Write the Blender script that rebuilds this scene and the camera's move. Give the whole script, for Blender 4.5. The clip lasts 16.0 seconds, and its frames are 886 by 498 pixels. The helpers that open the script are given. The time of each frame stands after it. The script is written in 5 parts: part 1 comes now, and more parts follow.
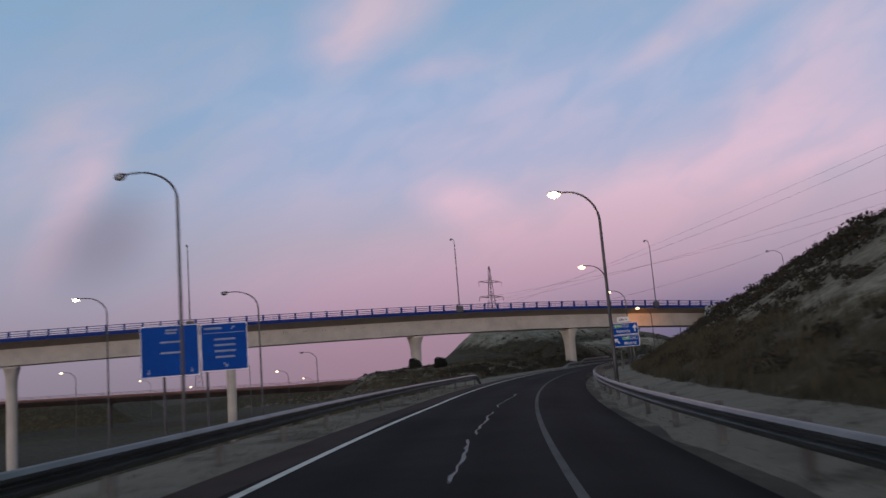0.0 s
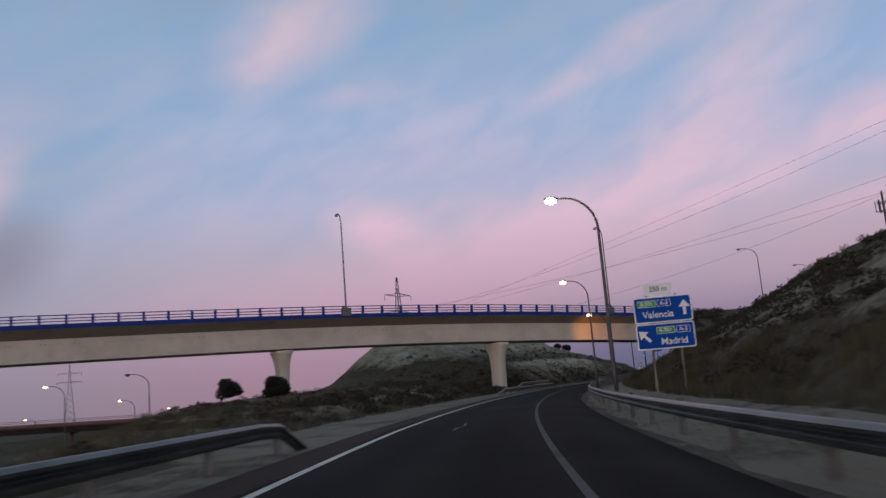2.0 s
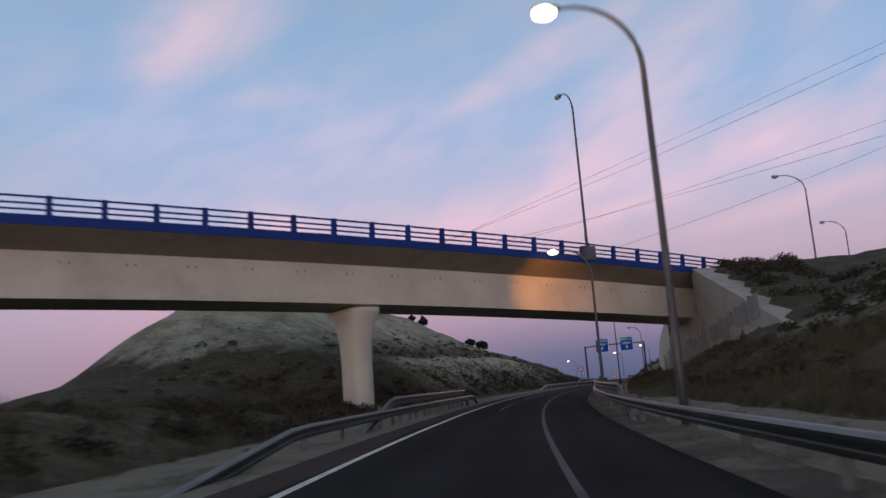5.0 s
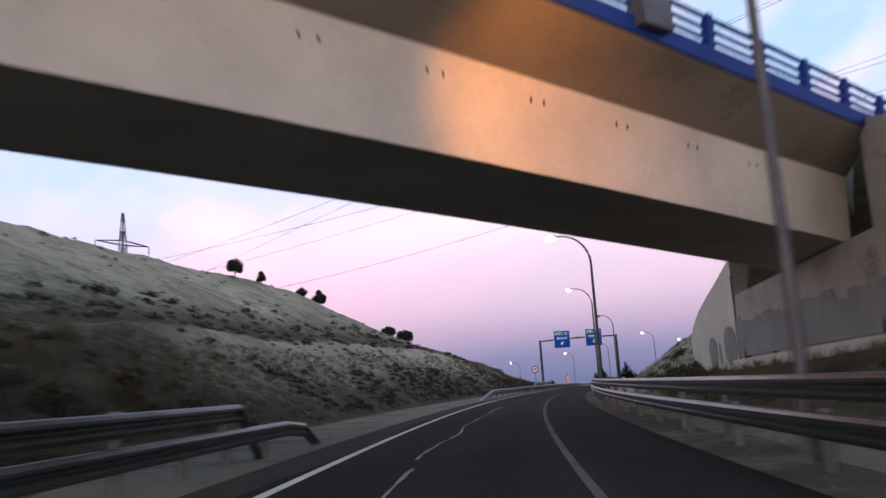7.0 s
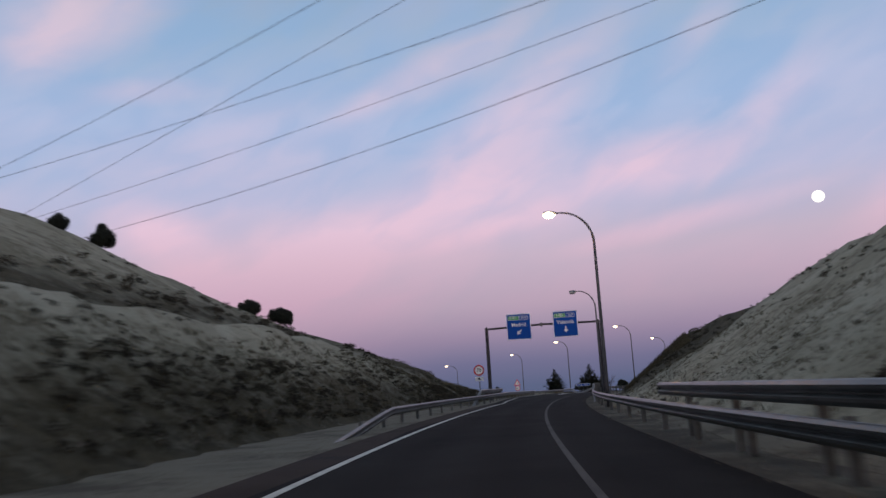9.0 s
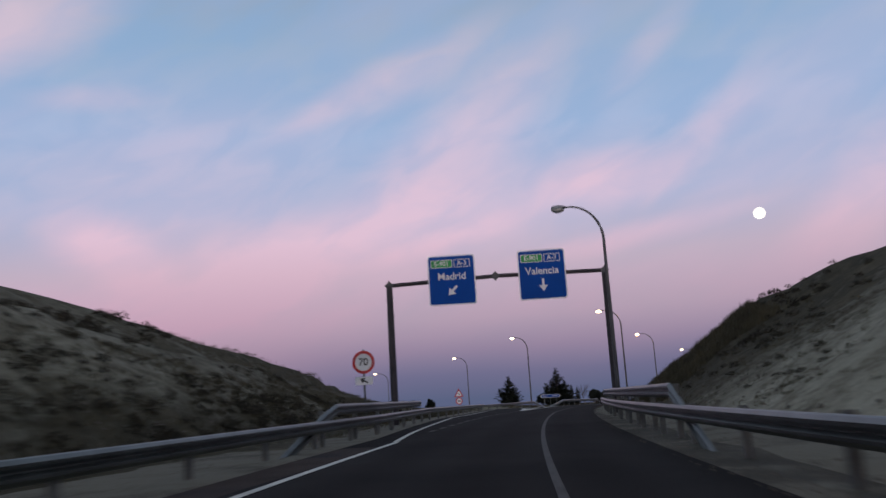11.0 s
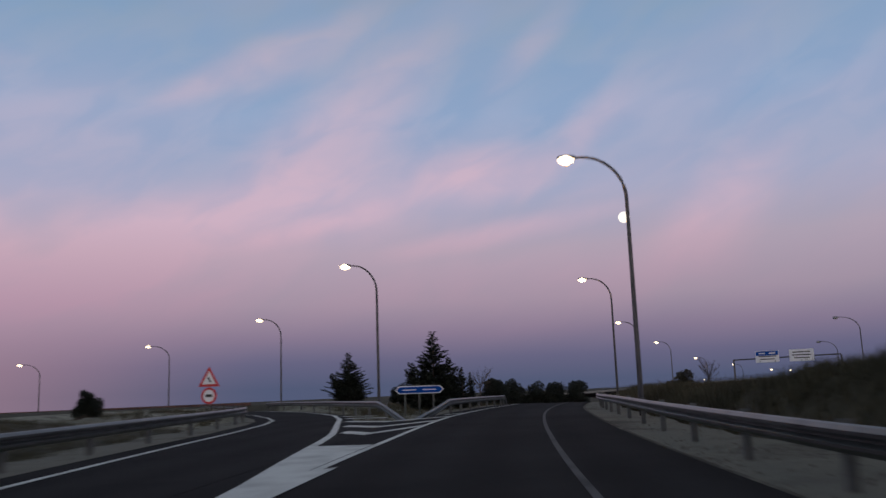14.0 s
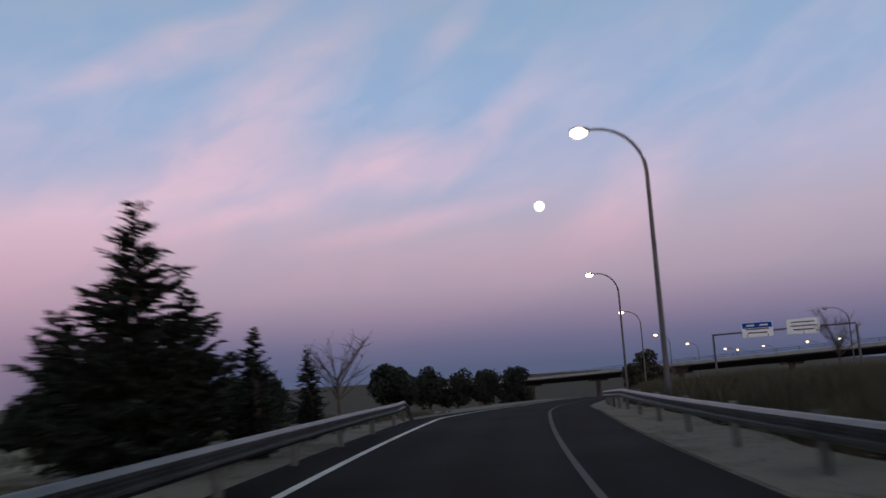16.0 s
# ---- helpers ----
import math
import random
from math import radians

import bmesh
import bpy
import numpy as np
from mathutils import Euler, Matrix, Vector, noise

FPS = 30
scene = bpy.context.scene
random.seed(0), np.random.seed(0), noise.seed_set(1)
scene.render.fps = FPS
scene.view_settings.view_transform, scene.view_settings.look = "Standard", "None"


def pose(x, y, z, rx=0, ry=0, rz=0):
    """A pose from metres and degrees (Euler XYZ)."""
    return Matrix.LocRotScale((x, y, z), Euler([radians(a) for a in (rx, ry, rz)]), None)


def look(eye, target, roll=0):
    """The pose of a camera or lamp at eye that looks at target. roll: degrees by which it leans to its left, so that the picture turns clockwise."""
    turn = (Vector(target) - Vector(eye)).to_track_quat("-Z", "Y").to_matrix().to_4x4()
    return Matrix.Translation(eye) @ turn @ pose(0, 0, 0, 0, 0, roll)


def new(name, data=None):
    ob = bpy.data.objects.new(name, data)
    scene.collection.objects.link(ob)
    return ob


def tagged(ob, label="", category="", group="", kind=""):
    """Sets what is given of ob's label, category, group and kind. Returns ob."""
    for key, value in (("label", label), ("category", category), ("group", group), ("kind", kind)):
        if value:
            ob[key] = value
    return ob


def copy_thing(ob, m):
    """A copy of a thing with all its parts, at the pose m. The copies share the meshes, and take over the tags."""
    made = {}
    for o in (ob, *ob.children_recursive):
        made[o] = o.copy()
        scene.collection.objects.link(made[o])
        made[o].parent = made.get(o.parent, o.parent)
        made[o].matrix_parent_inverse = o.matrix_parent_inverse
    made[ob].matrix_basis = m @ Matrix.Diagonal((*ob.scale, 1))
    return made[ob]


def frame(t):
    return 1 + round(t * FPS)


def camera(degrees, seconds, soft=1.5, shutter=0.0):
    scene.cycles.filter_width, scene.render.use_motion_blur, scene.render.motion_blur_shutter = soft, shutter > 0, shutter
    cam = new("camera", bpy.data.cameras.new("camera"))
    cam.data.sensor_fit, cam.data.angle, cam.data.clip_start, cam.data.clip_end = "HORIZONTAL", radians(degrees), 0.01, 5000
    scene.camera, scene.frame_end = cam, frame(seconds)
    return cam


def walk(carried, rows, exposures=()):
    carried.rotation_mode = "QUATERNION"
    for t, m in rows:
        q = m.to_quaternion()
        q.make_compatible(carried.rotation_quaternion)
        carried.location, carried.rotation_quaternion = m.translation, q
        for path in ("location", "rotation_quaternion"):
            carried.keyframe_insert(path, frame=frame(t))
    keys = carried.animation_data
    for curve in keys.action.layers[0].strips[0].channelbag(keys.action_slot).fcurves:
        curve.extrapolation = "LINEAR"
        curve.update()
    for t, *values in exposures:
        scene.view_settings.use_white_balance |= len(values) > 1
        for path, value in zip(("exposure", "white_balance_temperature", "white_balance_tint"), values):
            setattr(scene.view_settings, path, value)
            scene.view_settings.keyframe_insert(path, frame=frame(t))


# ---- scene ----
cam = camera(57.2, 16.0, shutter=0.5)
PATH = [
    (0, (-0.181, 1.199, 0.616), (-0.172, 3.178, 0.903), -4.6),
    (0.5, (0.21, 11.127, 0.409), (0.285, 13.102, 0.714), -4.8),
    (1, (0.982, 20.857, 0.331), (1.11, 22.827, 0.654), -4.9),
    (1.5, (2.007, 31.136, 0.323), (2.187, 33.099, 0.66), -4.9),
    (2, (3.426, 41.607, 0.35), (3.652, 43.566, 0.685), -4.7),
    (2.5, (5.159, 51.727, 0.473), (5.424, 53.679, 0.818), -4.9),
    (3, (6.914, 61.964, 0.491), (7.225, 63.911, 0.826), -4.7),
    (3.5, (9.03, 71.954, 0.424), (9.379, 73.895, 0.758), -4.8),
    (3.7, (9.948, 75.82, 0.434), (10.311, 77.758, 0.77), -4.8),
    (5.8, (20.945, 115.29, 0.361), (21.451, 117.195, 0.695), -3.9),
    (6, (22.133, 119.025, 0.342), (22.655, 120.927, 0.676), -3.8),
    (6.5, (25.267, 128.17, 0.278), (25.823, 130.062, 0.615), -3.4),
    (7, (28.643, 137.601, 0.272), (29.236, 139.482, 0.609), -3.7),
    (7.5, (32.316, 146.967, 0.288), (32.942, 148.836, 0.628), -3.6),
    (8, (36.03, 156.197, 0.373), (36.685, 158.055, 0.715), -3.3),
    (8.5, (39.934, 165.706, 0.378), (40.629, 167.55, 0.719), -3.2),
    (9, (44.222, 175.138, 0.369), (44.952, 176.968, 0.712), -3.3),
    (11.3, (66.089, 216.699, 0.181), (66.959, 218.462, 0.546), -3.5),
    (11.5, (67.978, 220.183, 0.214), (68.87, 221.937, 0.57), -3.5),
    (12, (72.728, 228.639, 0.333), (73.666, 230.368, 0.691), -3.4),
    (12.5, (77.97, 237.166, 0.405), (78.951, 238.873, 0.759), -2.5),
    (13, (83.448, 245.528, 0.33), (84.475, 247.21, 0.668), -2.6),
    (13.5, (89.053, 253.826, 0.277), (90.126, 255.48, 0.611), -2.6),
    (14, (94.68, 261.725, 0.262), (95.792, 263.355, 0.589), -2.0),
    (14.5, (100.674, 269.533, 0.276), (101.824, 271.137, 0.603), -1.5),
    (15, (106.798, 277.183, 0.316), (107.987, 278.756, 0.646), -0.8),
    (15.5, (112.72, 284.28, 0.293), (113.952, 285.826, 0.599), -1.1),
    (16, (119.22, 291.7, 0.18), (120.494, 293.213, 0.473), -3.5),
]
walk(cam, [(t, look(eye, target, roll)) for t, eye, target, roll in PATH],
     [(0, 0.0), (3.7, 0.0), (6.0, 0.35), (6.5, 0.55), (7.0, 0.95), (7.5, 0.85), (8.0, 0.45), (8.5, 0.25), (9.0, 0.15), (11.5, 0.05), (13.5, -0.2), (15.0, -0.1), (16, 0.0)])
# ---- world: dusk sky after sunset, glow behind the camera ----
def nd(nt, kind, **sets):
    n = nt.nodes.new(kind)
    for k, v in sets.items():
        if k in n.inputs:
            n.inputs[k].default_value = v
    return n


def ramp(nt, fac, stops):
    n = nt.nodes.new("ShaderNodeValToRGB")
    el = n.color_ramp.elements
    while len(el) < len(stops):
        el.new(0.5)
    for e, (p, c) in zip(el, stops):
        e.position, e.color = p, (*c, 1) if len(c) == 3 else c
    nt.links.new(fac, n.inputs[0])
    return n.outputs[0]


def math_node(nt, op, a, b=0.0, clamp=False):
    n = nt.nodes.new("ShaderNodeMath")
    n.operation, n.use_clamp = op, clamp
    for i, v in enumerate((a, b)):
        if isinstance(v, (int, float)):
            n.inputs[i].default_value = v
        else:
            nt.links.new(v, n.inputs[i])
    return n.outputs[0]


def mix_rgb(nt, fac, a, b, blend="MIX"):
    n = nt.nodes.new("ShaderNodeMix")
    n.data_type, n.blend_type = "RGBA", blend
    for i, v in ((0, fac), (6, a), (7, b)):
        if isinstance(v, (int, float)):
            n.inputs[i].default_value = v
        elif isinstance(v, tuple):
            n.inputs[i].default_value = (*v, 1)
        else:
            nt.links.new(v, n.inputs[i])
    return n.outputs[2]


def heading_vec(az, el):
    a, e = radians(az), radians(el)
    return (math.sin(a) * math.cos(e), math.cos(a) * math.cos(e), math.sin(e))


MOON = heading_vec(47.15, 10.93)

world = bpy.data.worlds.new("dusk_sky")
scene.world = world
world.use_nodes = True
wt = world.node_tree
wt.nodes.clear()
tc = wt.nodes.new("ShaderNodeTexCoord")
way = tc.outputs["Generated"]
sep = wt.nodes.new("ShaderNodeSeparateXYZ")
wt.links.new(way, sep.inputs[0])
elev = sep.outputs[2]


def facing(vec):
    n = wt.nodes.new("ShaderNodeVectorMath")
    n.operation = "DOT_PRODUCT"
    wt.links.new(way, n.inputs[0])
    n.inputs[1].default_value = vec
    return n.outputs["Value"]


def angle_plane():
    """Azimuth and elevation in degrees as one vector."""
    a = math_node(wt, "MULTIPLY", math_node(wt, "ARCTAN2", sep.outputs[0], sep.outputs[1]), 57.2958)
    e = math_node(wt, "MULTIPLY", math_node(wt, "ARCSINE", elev), 57.2958)
    n = wt.nodes.new("ShaderNodeCombineXYZ")
    wt.links.new(a, n.inputs[0])
    wt.links.new(e, n.inputs[1])
    return n.outputs[0]


PLANE = angle_plane()


def laid(at, size, turn):
    """The angle plane moved, turned and shrunk to one wisp of cloud."""
    n = wt.nodes.new("ShaderNodeMapping")
    n.vector_type = "TEXTURE"
    n.inputs["Location"].default_value = (*at, 0)
    n.inputs["Rotation"].default_value = (0, 0, radians(turn))
    n.inputs["Scale"].default_value = (*size, 1)
    wt.links.new(PLANE, n.inputs[0])
    return n.outputs[0]


def wisp(az, el, length, width, turn, power):
    """A soft streak of cloud: half length and half width in degrees, turn is its rise to the right."""
    n = wt.nodes.new("ShaderNodeVectorMath")
    n.operation = "LENGTH"
    wt.links.new(laid((az, el), (length, width), turn), n.inputs[0])
    m = wt.nodes.new("ShaderNodeMapRange")
    m.interpolation_type = "SMOOTHSTEP"
    for i, v in ((1, 0.1), (2, 1.75), (3, power), (4, 0.0)):
        m.inputs[i].default_value = v
    wt.links.new(n.outputs["Value"], m.inputs[0])
    return m.outputs[0]


# clear sky by height: purple haze, pink belt, lilac, blue
SKY_STOPS = [(0.0, (0.095, 0.115, 0.205)), (0.03, (0.15, 0.145, 0.25)), (0.06, (0.26, 0.21, 0.325)), (0.10, (0.385, 0.32, 0.425)), (0.16, (0.455, 0.395, 0.515)),
             (0.23, (0.425, 0.45, 0.645)), (0.32, (0.35, 0.45, 0.68)), (0.42, (0.272, 0.395, 0.59)), (0.52, (0.26, 0.33, 0.46)), (0.7, (0.245, 0.265, 0.325)), (1.0, (0.23, 0.235, 0.275))]
SKY_STOPS = [(h, (r, g, b * (0.965 if 0.05 < h < 0.45 else 1.0))) for h, (r, g, b) in SKY_STOPS]
clear = ramp(wt, elev, SKY_STOPS)
HAZE_STOPS = [(0.0, (0.33, 0.215, 0.285)), (0.03, (0.365, 0.235, 0.31)), (0.06, (0.40, 0.27, 0.36)), (0.10, (0.455, 0.335, 0.44))] + SKY_STOPS[4:]
haze = ramp(wt, elev, HAZE_STOPS)
turn_east = wt.nodes.new("ShaderNodeMapRange")
turn_east.interpolation_type = "SMOOTHSTEP"
for i, q in ((1, -2.0), (2, 23.0), (3, 0.0), (4, 1.0)):
    turn_east.inputs[i].default_value = q
wt.links.new(math_node(wt, "MULTIPLY", math_node(wt, "ARCTAN2", sep.outputs[0], sep.outputs[1]), 57.2958), turn_east.inputs[0])
clear = mix_rgb(wt, turn_east.outputs[0], haze, clear)
# duller, bluer haze in the west
WEST_STOPS = [(0.0, (0.245, 0.215, 0.275)), (0.06, (0.29, 0.27, 0.345)), (0.12, (0.325, 0.335, 0.435)), (0.23, (0.325, 0.40, 0.535)), (0.42, (0.25, 0.385, 0.55)), (0.52, (0.25, 0.33, 0.455)), (1.0, (0.23, 0.235, 0.275))]
turn_west = wt.nodes.new("ShaderNodeMapRange")
turn_west.interpolation_type = "SMOOTHSTEP"
for i, q in ((1, -5.0), (2, -24.0), (3, 0.0), (4, 0.85)):
    turn_west.inputs[i].default_value = q
wt.links.new(math_node(wt, "MULTIPLY", math_node(wt, "ARCTAN2", sep.outputs[0], sep.outputs[1]), 57.2958), turn_west.inputs[0])
clear = mix_rgb(wt, turn_west.outputs[0], clear, ramp(wt, elev, WEST_STOPS))
# streaky cloud noise, rising to the right
nz = nd(wt, "ShaderNodeTexNoise", Scale=1.0, Detail=3.0, Roughness=0.42, Distortion=0.3)
wt.links.new(laid((7, 3), (17, 5.0), 24), nz.inputs["Vector"])
streak = ramp(wt, nz.outputs[0], [(0.42, (0, 0, 0)), (0.74, (0.6,) * 3)])
low = ramp(wt, elev, [(0.0, (0, 0, 0)), (0.08, (0.35,) * 3), (0.25, (0.5,) * 3), (0.42, (0.35,) * 3), (0.6, (0.1,) * 3), (1.0, (0, 0, 0))])
cloud = math_node(wt, "MULTIPLY", streak, low)
nz2 = nd(wt, "ShaderNodeTexNoise", Scale=1.0, Detail=4.0, Roughness=0.48, Distortion=0.5)
wt.links.new(laid((2, 9), (5.0, 2.2), 22), nz2.inputs["Vector"])
rough = ramp(wt, nz2.outputs[0], [(0.28, (0.55,) * 3), (0.7, (1, 1, 1))])
WISPS = [(-2.3, 25.6, 5.5, 2.6, 30, 0.85), (-6, 24, 3, 2.5, 45, 0.4), (2.5, 11, 3.4, 1.8, -22, 1.0), (19.1, 21.6, 5, 0.9, 28, 0.6), (12.5, 9.6, 6, 2.4, 18, 0.8),
         (8, 15, 9, 5.5, 30, 0.3), (1.5, 20.7, 3.5, 0.7, 5, 0.45), (27.6, 15.6, 5, 2.4, 42, 0.3), (3, 6.3, 13, 2.4, 0, 0.75), (-24.4, 12, 4.5, 1.4, 62, 0.8),
         (-25.1, 15.9, 5, 2, 35, 0.5), (22, 12.7, 6, 3, 42, 0.35), (37.4, 14.5, 4.4, 1.6, 4, 1.0), (19, 10.2, 15, 3, 12, 0.5), (26, 16.4, 9, 2.4, 33, 0.42),
         (25.4, 23.4, 6, 1.2, 28, 0.5), (38.5, 10.4, 7, 0.75, 9, 0.8), (29.3, 21.2, 8, 2.2, 35, 0.4), (52.4, 9.8, 3.5, 2.2, 35, 0.55), (54.8, 12.6, 4, 1.8, 40, 0.4),
         (26.3, 11.4, 5, 0.7, 15, 0.55), (41.4, 23, 4, 1, 40, 0.4), (44.6, 17.1, 4.5, 1.2, 40, 0.45), (35, 6.5, 24, 2.4, 2, 0.5), (-12, 4.5, 12, 2.2, 3, 0.3)]
total = cloud
for b in WISPS:
    total = math_node(wt, "ADD", total, math_node(wt, "MULTIPLY", wisp(*b), rough), clamp=True)
pink = ramp(wt, elev, [(0.0, (0.36, 0.215, 0.30)), (0.1, (0.56, 0.33, 0.44)), (0.2, (0.86, 0.55, 0.65)), (0.45, (0.76, 0.55, 0.62)), (1.0, (0.3, 0.3, 0.4))])
gaps = ramp(wt, nz2.outputs[0], [(0.4, (1, 1, 1)), (0.62, (0, 0, 0))])
high = ramp(wt, elev, [(0.16, (0, 0, 0)), (0.3, (0.4,) * 3), (0.5, (0.4,) * 3), (0.7, (0, 0, 0))])
clear = mix_rgb(wt, math_node(wt, "MULTIPLY", gaps, high), clear, (0.235, 0.385, 0.62))
sky = mix_rgb(wt, math_node(wt, "MULTIPLY", total, 0.62), clear, pink)
# one grey-mauve cloud low over the valley
sky = mix_rgb(wt, wisp(-22.6, 9.8, 3.4, 2.3, 40, 0.75), sky, (0.25, 0.235, 0.32))
# the bright western half, after sunset
west = math_node(wt, "MULTIPLY", facing(heading_vec(205, 0)), 1.0, clamp=True)
west = math_node(wt, "POWER", west, 1.6)
band = ramp(wt, elev, [(0.0, (1, 1, 1)), (0.1, (0.75,) * 3), (0.22, (0.14,) * 3), (0.35, (0, 0, 0))])
glow = mix_rgb(wt, math_node(wt, "MULTIPLY", west, band), (0, 0, 0), (4.3, 3.3, 2.75))
sky = mix_rgb(wt, 1.0, sky, glow, "ADD")
# the moon
disc = math_node(wt, "SUBTRACT", facing(MOON), math.cos(radians(0.39)))
disc = math_node(wt, "MULTIPLY", disc, 400000.0, clamp=True)
sky = mix_rgb(wt, disc, sky, (1.5, 1.4, 1.25))
bg = wt.nodes.new("ShaderNodeBackground")
bg.inputs[1].default_value = 1.0
wt.links.new(sky, bg.inputs[0])
wt.links.new(bg.outputs[0], wt.nodes.new("ShaderNodeOutputWorld").inputs[0])

# ---- materials ----
MATS = {}


def mat(name, base, rough=0.8, metal=0.0, vary=0.25, scale=1.0, fine=12.0, bump=0.2, dark=None, thresh=0.5, spec=0.4, island=0.0):
    """A surface with large stains, fine grain and relief. dark: a second colour that breaks through in patches."""
    if name in MATS:
        return MATS[name]
    m = bpy.data.materials.new(name)
    m.use_nodes = True
    nt = m.node_tree
    b = nt.nodes["Principled BSDF"]
    b.inputs["Roughness"].default_value, b.inputs["Metallic"].default_value = rough, metal
    b.inputs["Specular IOR Level"].default_value = spec
    g = nt.nodes.new("ShaderNodeNewGeometry")
    big = nd(nt, "ShaderNodeTexNoise", Scale=scale, Detail=5.0, Roughness=0.6)
    small = nd(nt, "ShaderNodeTexNoise", Scale=fine, Detail=6.0, Roughness=0.7)
    for n in (big, small):
        nt.links.new(g.outputs["Position"], n.inputs["Vector"])
    lo, hi = tuple(c * (1 - vary) for c in base), tuple(min(1, c * (1 + vary)) for c in base)
    col = ramp(nt, big.outputs[0], [(0.3, lo), (0.7, hi)])
    if dark:
        patch = ramp(nt, math_node(nt, "ADD", math_node(nt, "MULTIPLY", big.outputs[0], 0.6), math_node(nt, "MULTIPLY", small.outputs[0], 0.4)), [(thresh - 0.05, (0, 0, 0)), (thresh + 0.06, (1, 1, 1))])
        col = mix_rgb(nt, patch, col, dark)
    col = mix_rgb(nt, vary * 1.2, col, ramp(nt, small.outputs[0], [(0.25, (0.25,) * 3), (0.75, (1, 1, 1))]), "MULTIPLY")
    if island:
        col = mix_rgb(nt, island, col, ramp(nt, g.outputs["Random Per Island"], [(0, (0.3,) * 3), (1, (1.0,) * 3)]), "MULTIPLY")
    nt.links.new(col, b.inputs["Base Color"])
    nt.links.new(math_node(nt, "ADD", math_node(nt, "MULTIPLY", small.outputs[0], 0.25), rough - 0.12, clamp=True), b.inputs["Roughness"])
    if bump:
        bp = nd(nt, "ShaderNodeBump", Strength=bump, Distance=0.03)
        nt.links.new(small.outputs[0], bp.inputs["Height"])
        nt.links.new(bp.outputs[0], b.inputs["Normal"])
    MATS[name] = m
    return m


def emitter(name, colour, strength):
    if name in MATS:
        return MATS[name]
    m = bpy.data.materials.new(name)
    m.use_nodes = True
    b = m.node_tree.nodes["Principled BSDF"]
    b.inputs["Base Color"].default_value = (*colour, 1)
    b.inputs["Emission Color"].default_value = (*colour, 1)
    b.inputs["Emission Strength"].default_value = strength
    MATS[name] = m
    return m


ASPHALT = mat("asphalt", (0.0245, 0.0245, 0.0245), 0.86, vary=0.32, scale=0.25, fine=60, bump=0.3, spec=0.05)


def wheel_tracks(m):
    """Slightly darker wheel paths and long uneven patches on the asphalt."""
    nt = m.node_tree
    b = nt.nodes["Principled BSDF"]
    col = b.inputs["Base Color"].links[0].from_socket
    at = nt.nodes.new("ShaderNodeAttribute")
    at.attribute_name = "across"
    g = nt.nodes.new("ShaderNodeNewGeometry")
    n = nd(nt, "ShaderNodeTexNoise", Scale=0.07, Detail=5.0, Roughness=0.65)
    nt.links.new(g.outputs["Position"], n.inputs["Vector"])
    wave = math_node(nt, "SINE", math_node(nt, "ADD", math_node(nt, "MULTIPLY", at.outputs["Fac"], 3.696), -0.83))
    k = math_node(nt, "ADD", math_node(nt, "MULTIPLY", wave, 0.13), math_node(nt, "ADD", math_node(nt, "MULTIPLY", n.outputs[0], 0.9), 0.35))
    mul = nt.nodes.new("ShaderNodeVectorMath")
    mul.operation = "SCALE"
    nt.links.new(col, mul.inputs[0])
    nt.links.new(k, mul.inputs["Scale"])
    nt.links.new(mul.outputs[0], b.inputs["Base Color"])


wheel_tracks(ASPHALT)
DUST = mat("dusty_asphalt", (0.062, 0.048, 0.042), 0.95, vary=0.35, scale=0.4, fine=40, bump=0.3, dark=(0.032, 0.03, 0.032), thresh=0.55, spec=0.1)
PAINT = mat("road_paint", (0.61, 0.635, 0.575), 0.6, vary=0.3, scale=1.2, fine=30, dark=(0.2, 0.2, 0.2), thresh=0.62, bump=0.1)
PAINT_WORN = mat("worn_road_paint", (0.125, 0.125, 0.124), 0.8, vary=0.3, scale=0.8, fine=22, spec=0.1, dark=(0.06, 0.06, 0.06), thresh=0.53, bump=0.1)
SEAL = mat("crack_seal", (0.24, 0.235, 0.235), 0.7, vary=0.35, scale=2, fine=20)
GRAVEL = mat("gravel", (0.222, 0.214, 0.162), 0.95, vary=0.45, scale=0.38, fine=7, bump=0.9, dark=(0.07, 0.064, 0.044), thresh=0.525)
VERGESOIL = mat("verge_soil", (0.066, 0.06, 0.041), 0.95, vary=0.5, scale=0.5, fine=6, bump=0.8, dark=(0.185, 0.178, 0.135), thresh=0.57)
STONE = mat("loose_stone", (0.16, 0.138, 0.112), 0.9, vary=0.3, scale=2, fine=12, bump=0.3, island=0.6)
GALV = mat("galvanised_steel", (0.108, 0.122, 0.113), 0.38, 0.85, vary=0.35, scale=1.3, fine=9, bump=0.05)
POSTSTEEL = mat("weathered_post_steel", (0.19, 0.188, 0.18), 0.7, 0.25, vary=0.35, scale=1.3, fine=9, bump=0.1, spec=0.2)
POLE = mat("painted_pole_steel", (0.105, 0.102, 0.108), 0.55, 0.5, vary=0.2, scale=1.0, fine=18, bump=0.05)
GANTRYSTEEL = mat("dull_gantry_steel", (0.062, 0.056, 0.062), 0.6, 0.3, vary=0.25, scale=0.8, fine=14, bump=0.08, spec=0.2)
DARKSTEEL = mat("dark_steel", (0.10, 0.10, 0.11), 0.5, 0.5, vary=0.3, scale=1, fine=20, bump=0.1)
CONCRETE = mat("concrete", (0.53, 0.495, 0.435), 0.85, vary=0.16, scale=0.35, fine=6, bump=0.2, dark=(0.36, 0.34, 0.31), thresh=0.66)
# same concrete with the shade under the deck put into its base colour
CONC_SHADED = mat("shaded_soffit_concrete", (0.27, 0.24, 0.205), 0.9, vary=0.2, scale=0.4, fine=6, bump=0.2, dark=(0.18, 0.16, 0.14), thresh=0.6)
